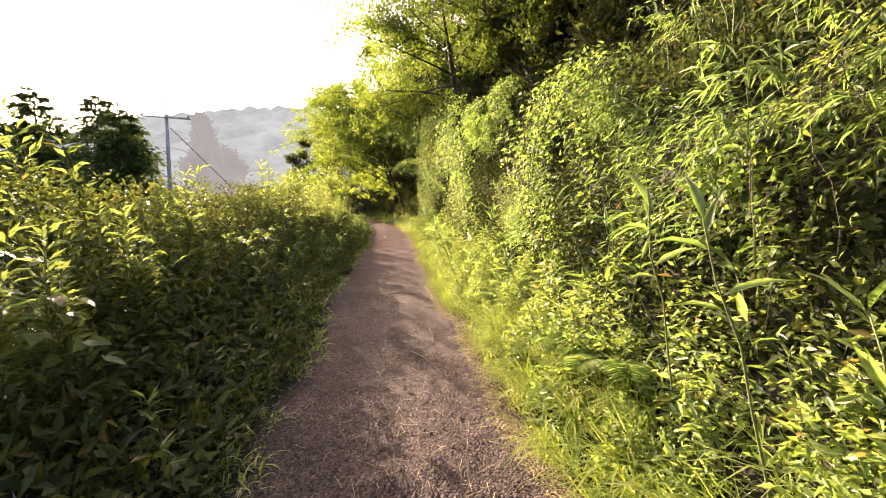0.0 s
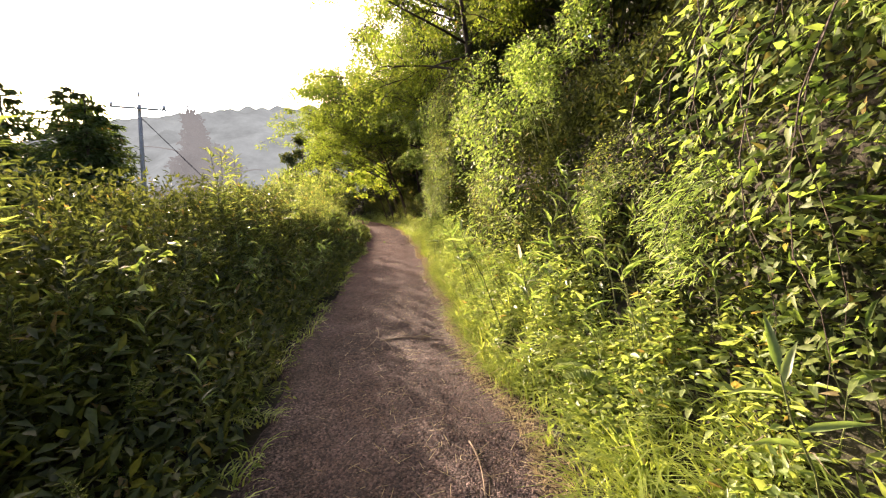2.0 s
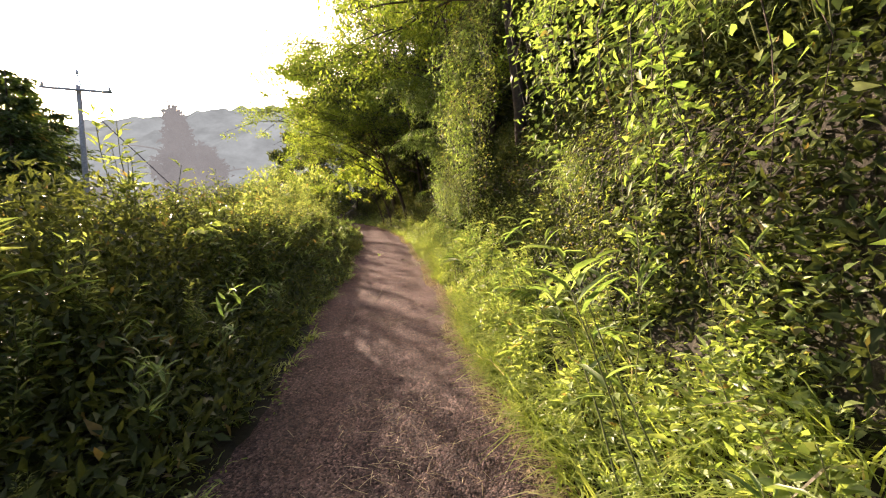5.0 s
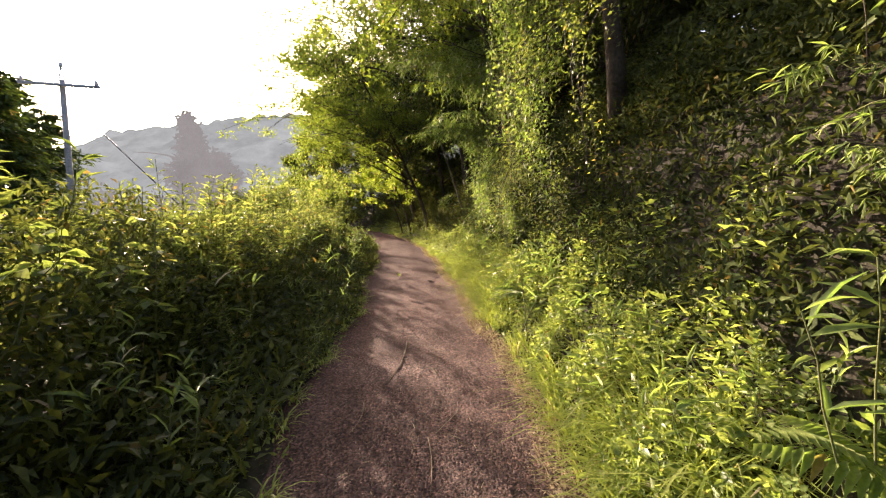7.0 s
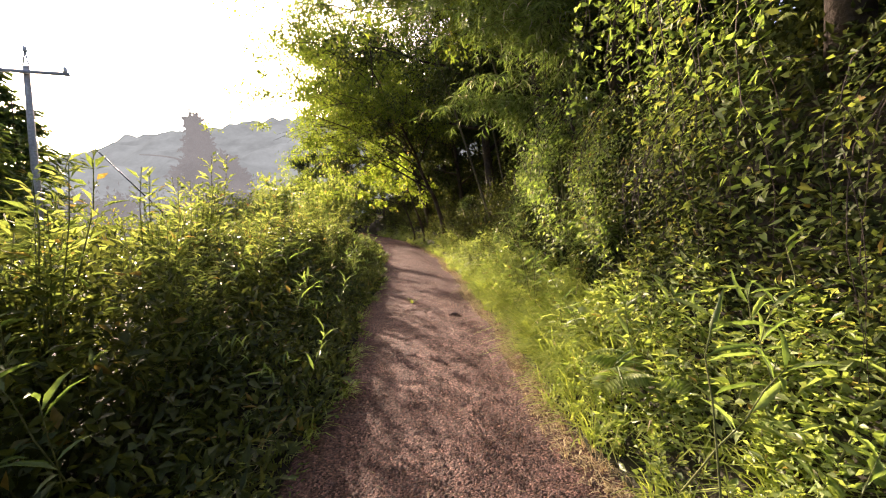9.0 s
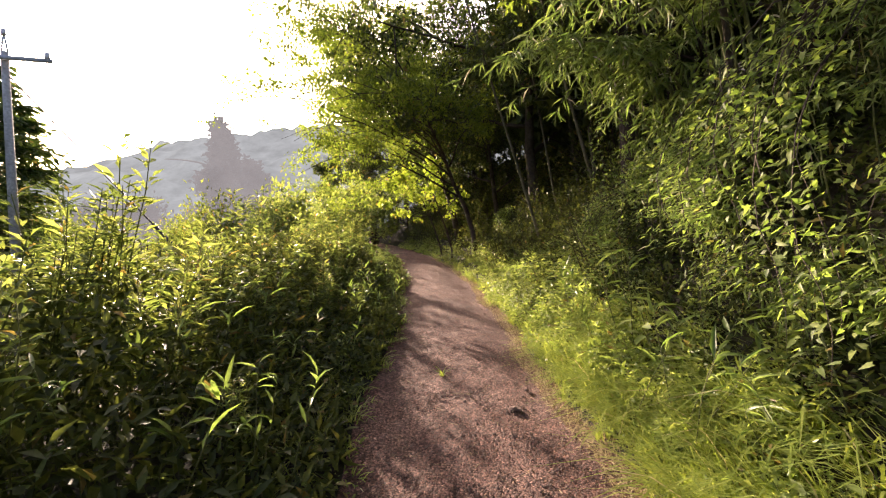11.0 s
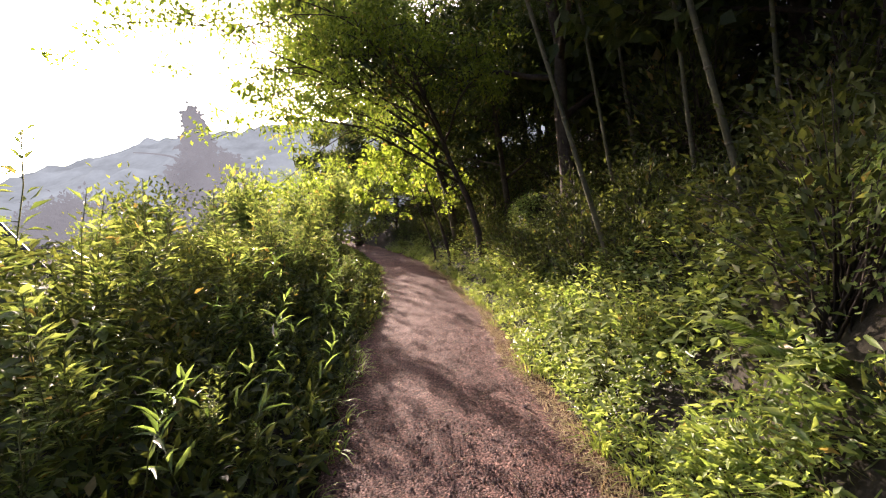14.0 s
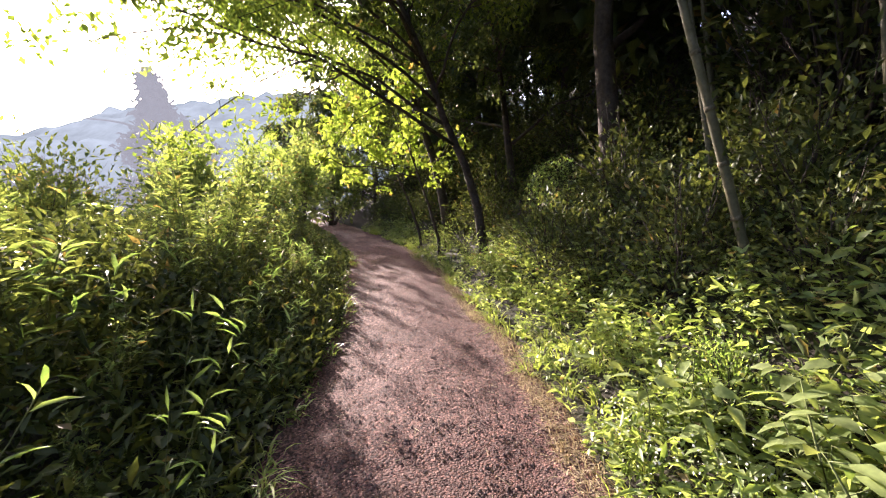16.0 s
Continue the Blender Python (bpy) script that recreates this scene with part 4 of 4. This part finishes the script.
def stretch(y):
    return np.interp(y, [-2, 10, 16, 22], [1.2, 1.2, 1.08, 1.04])


tall_weeds = [weed(120 + i, 1.2, 6, 44, 0.030, 0.11) for i in range(2)] + [weed(124 + i, 1.3, 7, 52, 0.019, 0.10, "goldenrod", label="slender weed with fine pale green leaves", reach=0.22) for i in range(3)]
spots, sizes = [], []
for y in np.arange(-2.5, 27, 0.52):
    for d in (0.32, 0.72, 1.15, 1.65, 2.2):
        yy, dd = y + rng.normal(0, 0.17), d + rng.normal(0, 0.12)
        spots.append((float(left_edge(yy)) - dd, yy))
        sizes.append(min(1.32, float(weed_height(dd)) * float(stretch(yy)) / 1.3) * (0.96 + 0.13 * math.sin(yy * 1.7 + dd * 2.3) + 0.09 * math.sin(yy * 4.3 - dd * 3.1)))
scatter(tall_weeds, spots, rng, (0.8, 1.08), 0.12, sizes=sizes)
canes = [sasa(130 + i, 0.8 + 0.08 * i) for i in range(4)]
spots = []
for y in np.arange(-1.5, 27, 0.13):
    d = rng.uniform(0.25, 2.1)
    spots.append((float(left_edge(y)) - d, y))
scatter(canes, spots, rng, (0.8, 1.3), 0.12, sizes=[0.5 + 0.24 * (float(left_edge(y)) - x) for x, y in spots])
spots = [(float(right_edge(y)) + rng.uniform(0.3, 0.9), y) for y in np.arange(0, 18, 0.3)]
scatter(canes, spots, rng, (0.7, 1.3), 0.15)

spots = [(float(left_edge(y)) - rng.uniform(0.15, 0.6), y) for y in np.arange(11.5, 21, 0.21)]
scatter(canes, spots, rng, (0.38, 0.62), 0.1)


def copies_of(ob, child, spots, rng, sizes):
    """One mesh from a plant's part repeated over far spots."""
    me = [c for c in ob.children if c.name.startswith(child)][0].data
    v = np.empty(len(me.vertices) * 3)
    me.vertices.foreach_get("co", v)
    v = v.reshape(-1, 3)
    f = np.empty(len(me.polygons) * 3, np.int32)
    me.loops.foreach_get("vertex_index", f)
    f = f.reshape(-1, 3)
    out = []
    for (x, y), s in zip(spots, sizes):
        a = rng.uniform(0, 6.28)
        c, d = math.cos(a) * s, math.sin(a) * s
        out.append((np.c_[v[:, 0] * c - v[:, 1] * d + x, v[:, 0] * d + v[:, 1] * c + y, v[:, 2] * s + float(ground_z(x, y))], f))
    return joined(*out)


spots, sizes = [], []
for y in np.arange(-2, 40, 0.75):
    for d in (2.9, 3.7, 4.6, 5.8):
        yy, dd = y + rng.normal(0, 0.2), d + rng.normal(0, 0.2)
        spots.append((float(left_edge(yy)) - dd, yy))
        sizes.append(min(1.45, (float(weed_height(dd)) * float(stretch(yy)) + 0.25) / 1.3) * rng.uniform(0.85, 1.1))
for y in np.arange(27, 40, 0.6):
    for d in (0.35, 0.9, 1.5, 2.2):
        yy = y + rng.normal(0, 0.15)
        spots.append((float(left_edge(yy)) - d, yy))
        sizes.append(float(weed_height(d)) / 1.3 * rng.uniform(0.85, 1.2))
sparse = weed(128, 1.3, 6, 22, 0.036, 0.11)
sparse.matrix_basis = place_at(-3.4, 3.0, float(ground_z(-3.4, 3.0)))
stuff("weed_field", copies_of(sparse, "foliage", spots, rng, sizes), WEED, "field of tall green weeds beyond the path edge", "weeds")


# ---- grass, ground leaves, straw ----
def verge(n, lo, hi, y0, y1, side, rng, power=1.0):
    y = rng.uniform(y0, y1, n)
    d = lo + (hi - lo) * rng.uniform(0, 1, n) ** power
    x = right_edge(y) + d if side > 0 else left_edge(y) - d
    return np.c_[x, y, ground_z(x, y)], d


def tufts(n, lo, hi, y0, y1, side, rng, per=30, tall=(0.2, 0.46), power=1.2):
    base, d = verge(n, lo, hi, y0, y1, side, rng, power)
    grow = np.repeat(rng.uniform(*tall, n), per) * rng.uniform(0.55, 1.1, n * per)
    p = np.repeat(base, per, 0)
    off = rng.normal(0, 0.035, (n * per, 3)) * (1, 1, 0)
    way = off + rng.normal(0, 0.02, (n * per, 3)) + np.array([-0.022 * side, -0.012, 0])
    return blades(p + off - (0, 0, 0.01), way, grow, rng.uniform(0.005, 0.016, n * per), rng.uniform(0.5, 1.4, n * per), rng)


stuff("grass", joined(tufts(560, 0.04, 0.75, -1.5, 11.5, 1, rng, 24, (0.18, 0.42)), tufts(130, 0.05, 0.7, 11.5, 19.5, 1, rng, 26, (0.18, 0.36)), tufts(160, 0, 0.8, 19.5, 36, 1, rng, 24, (0.15, 0.3)), tufts(150, 0.15, 0.8, 13.6, 17.6, 1, rng, 32, (0.34, 0.58)), tufts(46, 0.2, 0.6, -1, 11.5, 1, rng, 34, (0.35, 0.6))), GRASS,
      "lush arching green grass on the sunny verge", "grass")
stuff("short_grass", tufts(420, 0.0, 0.6, -1.5, 30, -1, rng, 16, (0.08, 0.2)), GRASS, "short grass at the path's shaded edge", "grass")


def cover(n, lo, hi, y0, y1, side, rng, high, leaf, power=1.0):
    p, d = verge(n, lo, hi, y0, y1, side, rng, power)
    x, y = p[:, 0], p[:, 1]
    lush = 0.5 + 0.2 * np.sin(5.1 * x + 2.3 * y + 2 * np.sin(1.7 * y)) + 0.17 * np.sin(-3.9 * x + 6.7 * y + 1.3) + 0.13 * np.sin(11 * x - 9 * y)
    keep = rng.uniform(0, 1, n) < np.clip(2.1 * lush - 0.45, 0.05, 1)
    p, d, lush = p[keep], d[keep], lush[keep]
    n = len(d)
    leaf = leaf * rng.choice([0.75, 1.0, 1.5], n, p=[0.4, 0.4, 0.2])
    p[:, 2] += (0.35 + 1.15 * lush) * rng.uniform(0.0, 1, n) ** 0.8 * (high[0] + (high[1] - high[0]) * (d - lo) / (hi - lo))
    a = rng.uniform(0, 6.28, n)
    return leaves(p, np.c_[np.cos(a), np.sin(a), rng.uniform(-0.5, 0.9, n)], leaf * rng.uniform(0.55, 1.6, n), leaf * rng.uniform(0.26, 0.55, n), LEAF2, tilt=0.85, rng=rng)


stuff("ground_cover", joined(cover(26000, 0.06, 0.5, -1.5, 22, 1, rng, (0.10, 0.28), 0.044), cover(44000, 0.15, 0.8, -1.5, 19, 1, rng, (0.2, 0.44), 0.05), cover(14000, 0.03, 0.9, 18, 37, 1, rng, (0.14, 0.55), 0.055),
                             cover(32000, 0.45, 1.05, -1.5, 18, 1, rng, (0.32, 0.3), 0.055), cover(22000, 0.5, 2.2, 17.5, 26, 1, rng, (0.35, 0.7), 0.065)), VERGE, "low leafy weeds covering the verge and bank", "weeds")
def filling(n, lo, hi, y0, y1, side, rng, height, leaf):
    """Leaf mass inside the weeds, below their tops."""
    p, d = verge(n, lo, hi, y0, y1, side, rng)
    p[:, 2] += rng.uniform(0.02, 0.92, n) * height(d) * (stretch(p[:, 1]) if side < 0 else 1)
    return leaves(p, rng.normal(0, 0.8, (n, 3)) + np.array([0, 0, 0.15]), leaf * rng.uniform(0.6, 1.4, n), leaf * rng.uniform(0.3, 0.5, n), LEAF2, tilt=0.6, rng=rng)


# Dim leaf colour here paints the shade inside the weeds.
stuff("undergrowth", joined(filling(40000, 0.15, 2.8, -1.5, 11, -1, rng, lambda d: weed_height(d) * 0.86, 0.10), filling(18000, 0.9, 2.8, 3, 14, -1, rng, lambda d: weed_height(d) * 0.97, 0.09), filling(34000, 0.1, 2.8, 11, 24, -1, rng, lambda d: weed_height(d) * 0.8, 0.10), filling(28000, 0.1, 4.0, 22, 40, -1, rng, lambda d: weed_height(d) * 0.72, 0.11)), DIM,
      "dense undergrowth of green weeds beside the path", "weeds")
# Dark leaf filling; its colour paints the shade behind the curtains.
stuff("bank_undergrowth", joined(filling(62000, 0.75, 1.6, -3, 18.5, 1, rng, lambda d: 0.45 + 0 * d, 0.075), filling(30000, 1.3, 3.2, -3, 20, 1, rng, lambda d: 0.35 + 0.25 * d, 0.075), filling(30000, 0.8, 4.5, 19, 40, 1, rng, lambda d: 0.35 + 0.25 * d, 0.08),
                                 filling(16000, 3, 9, -4, 46, 1, rng, lambda d: 0.9 + 0 * d, 0.22)), UNDER, "leafy undergrowth on the bank, darkened to paint in its shade", "undergrowth")
small_weeds = [weed(160 + i, 0.55, 5, 40, 0.03, 0.07, "verge_weed", VERGE, "low bright green weed on the sunny verge", 0.6) for i in range(3)]
spots = [(float(right_edge(y)) + rng.uniform(0.12, 0.75 if y < 17 else 1.35), y) for y in np.arange(-1, 27, 0.11)]
scatter(small_weeds, spots, rng, (0.7, 1.25), 0.15, sizes=[0.42 + 0.6 * (x - float(right_edge(y))) for x, y in spots])
stuff("creeping_weeds", joined(cover(15000, -0.02, 0.9, -1.5, 32, -1, rng, (0.07, 0.35), 0.035, 1.3)), WEED,
      "low creeping weeds at the shaded path edge", "weeds")


def strewn(n, rng, lo, hi, length, width, y0=-1, y1=34):
    y = rng.uniform(y0, y1, n)
    l, r = left_edge(y), right_edge(y)
    x = l + (r - l) * np.clip(rng.normal(lo, hi, n), -0.06, 1.08)
    z = path_z(np.clip((x - l + 0.16) / (r - l + 0.32), 0.06, 0.94), x, y)
    a = rng.uniform(0, 6.28, n)
    return leaves(np.c_[x, y, z + 0.005], np.c_[np.cos(a), np.sin(a), rng.normal(0, 0.05, n)], length * rng.uniform(0.4, 1.5, n), width, FLAT, tilt=0.15, rng=rng)


base, _ = verge(13000, -0.13, 0.09, -1.5, 30, 1, rng)
base[:, 2] = np.maximum(base[:, 2], 0.0)
way = np.c_[rng.normal(-0.6, 0.6, 13000), rng.normal(0, 0.8, 13000), np.zeros(13000)]
stuff("dry_grass", blades(base, way, rng.uniform(0.03, 0.12, 13000), rng.uniform(0.003, 0.006, 13000), rng.uniform(0.7, 1.35, 13000), rng), STRAW, "dry straw-coloured grass along the path edge", "grass")
stuff("straw_litter", joined(strewn(9000, rng, 0.975, 0.03, 0.04, 0.007, -1, 32), strewn(1000, rng, 0.55, 0.17, 0.11, 0.003, -1, 9), strewn(500, rng, 0.55, 0.25, 0.07, 0.003, 8, 30)), STRAW, "scattered straw and needles on the path", "litter")
stuff("leaf_litter", joined(strewn(700, rng, 0.6, 0.35, 0.018, 0.007), strewn(1500, rng, 0.99, 0.05, 0.03, 0.011)), LITTER, "brown fallen leaf scraps on the path", "litter")


def grit(n, rng):
    y = 1.0 + 25 * rng.uniform(0, 1, n) ** 1.1
    l, r = left_edge(y), right_edge(y)
    x = l + (r - l) * (0.04 + 0.94 * rng.uniform(0, 1, n) ** 0.75)
    z = path_z((x - l + 0.16) / (r - l + 0.32), x, y)
    t = np.array([(1, 0, -0.3), (-0.8, 0.1, -0.3), (0, 1, -0.3), (0.1, -0.9, -0.3), (0.1, 0.1, 0.8)], float)
    f = np.array([(0, 2, 4), (2, 1, 4), (1, 3, 4), (3, 0, 4)])
    size = rng.gamma(2.4, 0.0026, n).clip(0.003, 0.014)
    v = t[None] * size[:, None, None] * rng.uniform(0.6, 1.3, (n, 5, 1))
    a = rng.uniform(0, 6.28, n)
    c, s = np.cos(a)[:, None], np.sin(a)[:, None]
    v = np.stack([v[..., 0] * c - v[..., 1] * s, v[..., 0] * s + v[..., 1] * c, v[..., 2]], -1)
    v += np.c_[x, y, z + size * 0.1][:, None]
    return v.reshape(-1, 3), (f[None] + (np.arange(n) * 5)[:, None, None]).reshape(-1, 3)


stuff("gravel", grit(48000, rng), STONE, "fine grit and small stones on the path", "gravel")
p, _ = verge(500, 0.1, 0.6, 19.3, 21.5, 1, rng)
p[:, 2] += rng.uniform(0.15, 0.34, 500)
stuff("small_flowers", leaves(p, rng.normal(0, 1, (500, 3)), 0.016, 0.013, LEAF2), FLOWER, "tiny white flowers among the verge weeds", "flowers")


# ---- sticks on the path ----
def stick(label, points, r):
    ob = new("stick", mesh("stick", joined(*[tube(p, r * k, r * k * 0.5, 6) for p, k in points]), TWIG, True))
    tagged(ob, label, "stick", "sticks on the path")


def lying(x, y, x2, y2, bow=0.04, n=6):
    s = np.linspace(0, 1, n)
    dx, dy = x2 - x, y2 - y
    return np.c_[x + dx * s - dy * bow * np.sin(s * 3.1), y + dy * s + dx * bow * np.sin(s * 3.1), 0.032 + 0.006 * np.sin(s * 5)]


stick("dark fallen branch lying across the path", [(lying(0.06, 6.62, 0.70, 6.74, 0.03), 1), (lying(0.40, 6.68, 0.55, 6.78), 0.6)], 0.009)
stick("pale forked twig on the path", [(lying(0.02, 7.05, 0.02, 6.55, 0.05), 1), (lying(0.02, 6.75, 0.20, 6.32, 0.05), 0.8), (lying(0.02, 6.66, -0.08, 6.4), 0.6)], 0.006)
stick("thin curved pale twig on the path", [(lying(0.10, 7.15, 0.26, 6.85, 0.12), 1)], 0.005)
stick("pale straight twig on the path", [(lying(0.62, 4.75, 0.60, 4.25, 0.05), 1)], 0.006)
stick("thin bent twig on the path", [(lying(0.36, 4.05, 0.62, 3.4, 0.06), 1), (lying(0.45, 3.8, 0.36, 3.5), 0.6)], 0.005)
stick("brown twig lying along the path", [(lying(0.12, 12.75, -0.05, 11.75, 0.04), 1)], 0.006)
stick("short pale twig on the path", [(lying(0.28, 12.05, 0.36, 11.85, 0.1), 1)], 0.007)
stick("thin pale twig on the path", [(lying(0.23, 10.9, 0.21, 10.4, 0.03), 1)], 0.004)
stick("thin brown twig on the path", [(lying(-0.20, 11.4, -0.26, 11.0, 0.08), 1)], 0.004)
for i in range(14):
    x, y, a = rng.uniform(-0.2, 0.8), rng.uniform(1.5, 20), rng.uniform(0, 6.28)
    k = rng.uniform(0.12, 0.4)
    stick("thin dry twig on the path", [(lying(x, y, x + k * math.cos(a), y + k * math.sin(a), rng.uniform(-0.1, 0.1)), 1)], 0.0035)



# ---- clods and a weed tuft on the path ----
def clod(x, y, size, seed, label="crumbly reddish clod of earth lying on the path", name="earth_clod", mat=None, flat=0.6):
    bm = bmesh.new()
    bmesh.ops.create_icosphere(bm, subdivisions=2, radius=size)
    for v in bm.verts:
        k = 1 + 0.5 * noise.noise(v.co / size * 1.3 + Vector((seed, 0, 0)))
        v.co = Vector((v.co.x * k * 1.2, v.co.y * k * 0.85, v.co.z * k * flat))
    me = bpy.data.meshes.new(name)
    bm.to_mesh(me)
    bm.free()
    me.materials.append(mat or STONE)
    ob = new(name, me)
    ob.matrix_basis = place_at(x, y, 0.022 + size * 0.25, seed)
    tagged(ob, label, "stone" if name == "flat_stone" else "clod", "" if name == "flat_stone" else "clods on the path")


clod(0.6, 16.45, 0.045, 3.1, "flat brown stone lying on the path", "flat_stone", None, 0.4)
for i, (x, y) in enumerate([(0.14, 16.68), (0.2, 16.6), (0.4, 16.44), (0.94, 16.54), (0.79, 16.85), (0.14, 20.25), (0.39, 20.19), (0.74, 19.97), (-0.07, 19.53), (0.25, 20.88)]):
    clod(x, y, 0.016 + 0.005 * math.sin(i * 2.1), i * 1.7)
sprout = thing("weed_tuft", "small pale green weed tuft growing in the path", "weed")
sprout.matrix_basis = place_at(0.01, 17.2, 0.02)
a = np.linspace(0, 6.2, 16)
part("foliage", blades(np.c_[0.02 * np.cos(a), 0.02 * np.sin(a), 0 * a], np.c_[np.cos(a), np.sin(a)], 0.09 + 0.05 * np.sin(a * 3), 0.008 + 0 * a, 0.9 + 0.4 * np.sin(a * 5), rng), GRASS, sprout)

# ---- distance on the left ----
firs = conifer(140, "cedar", "dark cedar with layered boughs beside the utility pole", 8.2, 3.6, "cedars by the pole", 16, spray=0.3)
scatter([firs], [(-13.3, 23.6), (-14.6, 25.6), (-17.2, 23.2), (-20.5, 25.5), (-15.5, 28.5)], rng, (0.92, 1.06))
for x, y, size in ((-18.6, 30.5, 1.3), (-22.5, 31.0, 1.35), (-26.0, 29.0, 1.3)):
    copy_thing(firs, place_at(x, y, float(ground_z(x, y)), x, size))
firs_low = shrub(142, 1.6, 2.4, 3000, 0.12, 0.5, SHRUB, LEAF2, "rounded bush in the field beyond the weeds", "field_bush")
scatter([firs_low], [(-9.2, 20.4), (-11.2, 26.5), (-8.6, 29.5), (-12.5, 33), (-9.8, 38), (-15, 38), (-17, 31), (-20, 27), (-13, 45), (-19, 46), (-24, 40)], rng, (0.8, 1.3))


def spire(seed, tall, rad, label):
    rng = np.random.default_rng(seed)
    ob = thing("vine_covered_tree", label, "tree", "vine-covered trees in the haze")
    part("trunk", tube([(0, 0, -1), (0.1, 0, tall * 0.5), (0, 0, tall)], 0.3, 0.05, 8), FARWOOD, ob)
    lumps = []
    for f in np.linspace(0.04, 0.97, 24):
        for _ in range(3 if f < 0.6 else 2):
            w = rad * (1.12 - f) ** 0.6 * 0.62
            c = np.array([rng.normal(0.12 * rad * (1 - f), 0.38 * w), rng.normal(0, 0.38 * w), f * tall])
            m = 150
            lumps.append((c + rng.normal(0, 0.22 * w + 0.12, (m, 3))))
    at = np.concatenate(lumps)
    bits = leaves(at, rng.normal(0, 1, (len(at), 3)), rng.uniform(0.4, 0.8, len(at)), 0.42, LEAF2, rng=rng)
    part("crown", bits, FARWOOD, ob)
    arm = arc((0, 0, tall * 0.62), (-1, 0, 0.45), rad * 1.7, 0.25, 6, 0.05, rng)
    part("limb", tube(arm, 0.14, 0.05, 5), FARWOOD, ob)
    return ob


spire(150, 14.2, 4.0, "tall vine-covered tree with haze painted in as grey glow").matrix_basis = place_at(-24.7, 60.8, -2.0)
spire(151, 9.6, 4.6, "lower vine-covered tree with haze painted in as grey glow").matrix_basis = place_at(-21.4, 61.5, -2.0, 2.6)


grove = shrub(152, 3.4, 5.2, 3600, 0.42, 0.7, FARWOOD, LEAF2, "rounded tree below the hill with haze painted in as pale glow", "field_tree")
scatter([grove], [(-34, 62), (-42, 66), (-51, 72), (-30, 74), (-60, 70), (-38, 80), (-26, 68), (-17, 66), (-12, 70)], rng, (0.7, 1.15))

# ---- utility pole ----
pole = thing("utility_pole", "grey concrete utility pole with one steel crossarm", "utility pole")
px, py, base_z = -11.58, 24.6, float(ground_z(-11.58, 24.6))
pole.matrix_basis = place_at(px, py, base_z, radians(12))
top = 5.85 - base_z
part("shaft", tube([(0, 0, -0.3), (0, 0, top)], 0.13, 0.08, 16), CONCRETE, pole, smooth=True)


def box(cx, cy, cz, sx, sy, sz):
    v = np.array([(x, y, z) for x in (-1, 1) for y in (-1, 1) for z in (-1, 1)], float) * (sx / 2, sy / 2, sz / 2) + (cx, cy, cz)
    f = [(0, 1, 3), (0, 3, 2), (4, 6, 7), (4, 7, 5), (0, 4, 5), (0, 5, 1), (2, 3, 7), (2, 7, 6), (0, 2, 6), (0, 6, 4), (1, 5, 7), (1, 7, 3)]
    return v, np.array(f)


crossarm = part("crossarm", box(0, -0.16, top - 0.2, 2.3, 0.08, 0.09), STEEL, pole)
part("bracket", box(0, -0.06, top - 0.2, 0.26, 0.14, 0.06), STEEL, pole)
part("peak_bracket", joined(tube([(-0.08, 0, top), (0, 0, top + 0.45)], 0.02, 0.02, 6), tube([(0.08, 0, top), (0, 0, top + 0.45)], 0.02, 0.02, 6)), STEEL, pole)
for ix, iz in ((-1.05, top - 0.15), (1.05, top - 0.15), (0.0, top + 0.42)):
    part("insulator", tube([(ix, -0.16 if ix else 0, iz), (ix, -0.16 if ix else 0, iz + 0.07), (ix, -0.16 if ix else 0, iz + 0.16)], 0.06, 0.045, 10), PORCELAIN, crossarm if ix else pole, smooth=True)
stay = thing("stay_wire", "steel stay wire with a black guard tube bracing the pole", "wire")
a, b = Vector((px + 0.1, py, 5.2)), Vector((px + 5.9, py - 0.4, float(ground_z(px + 5.9, py - 0.4)) - 0.05))
part("wire", tube([a, a.lerp(b, 0.5), b], 0.02, 0.02, 5), BLACK, stay)
part("guard_tube", tube([a.lerp(b, 0.66), a.lerp(b, 0.9)], 0.05, 0.05, 8), BLACK, stay)
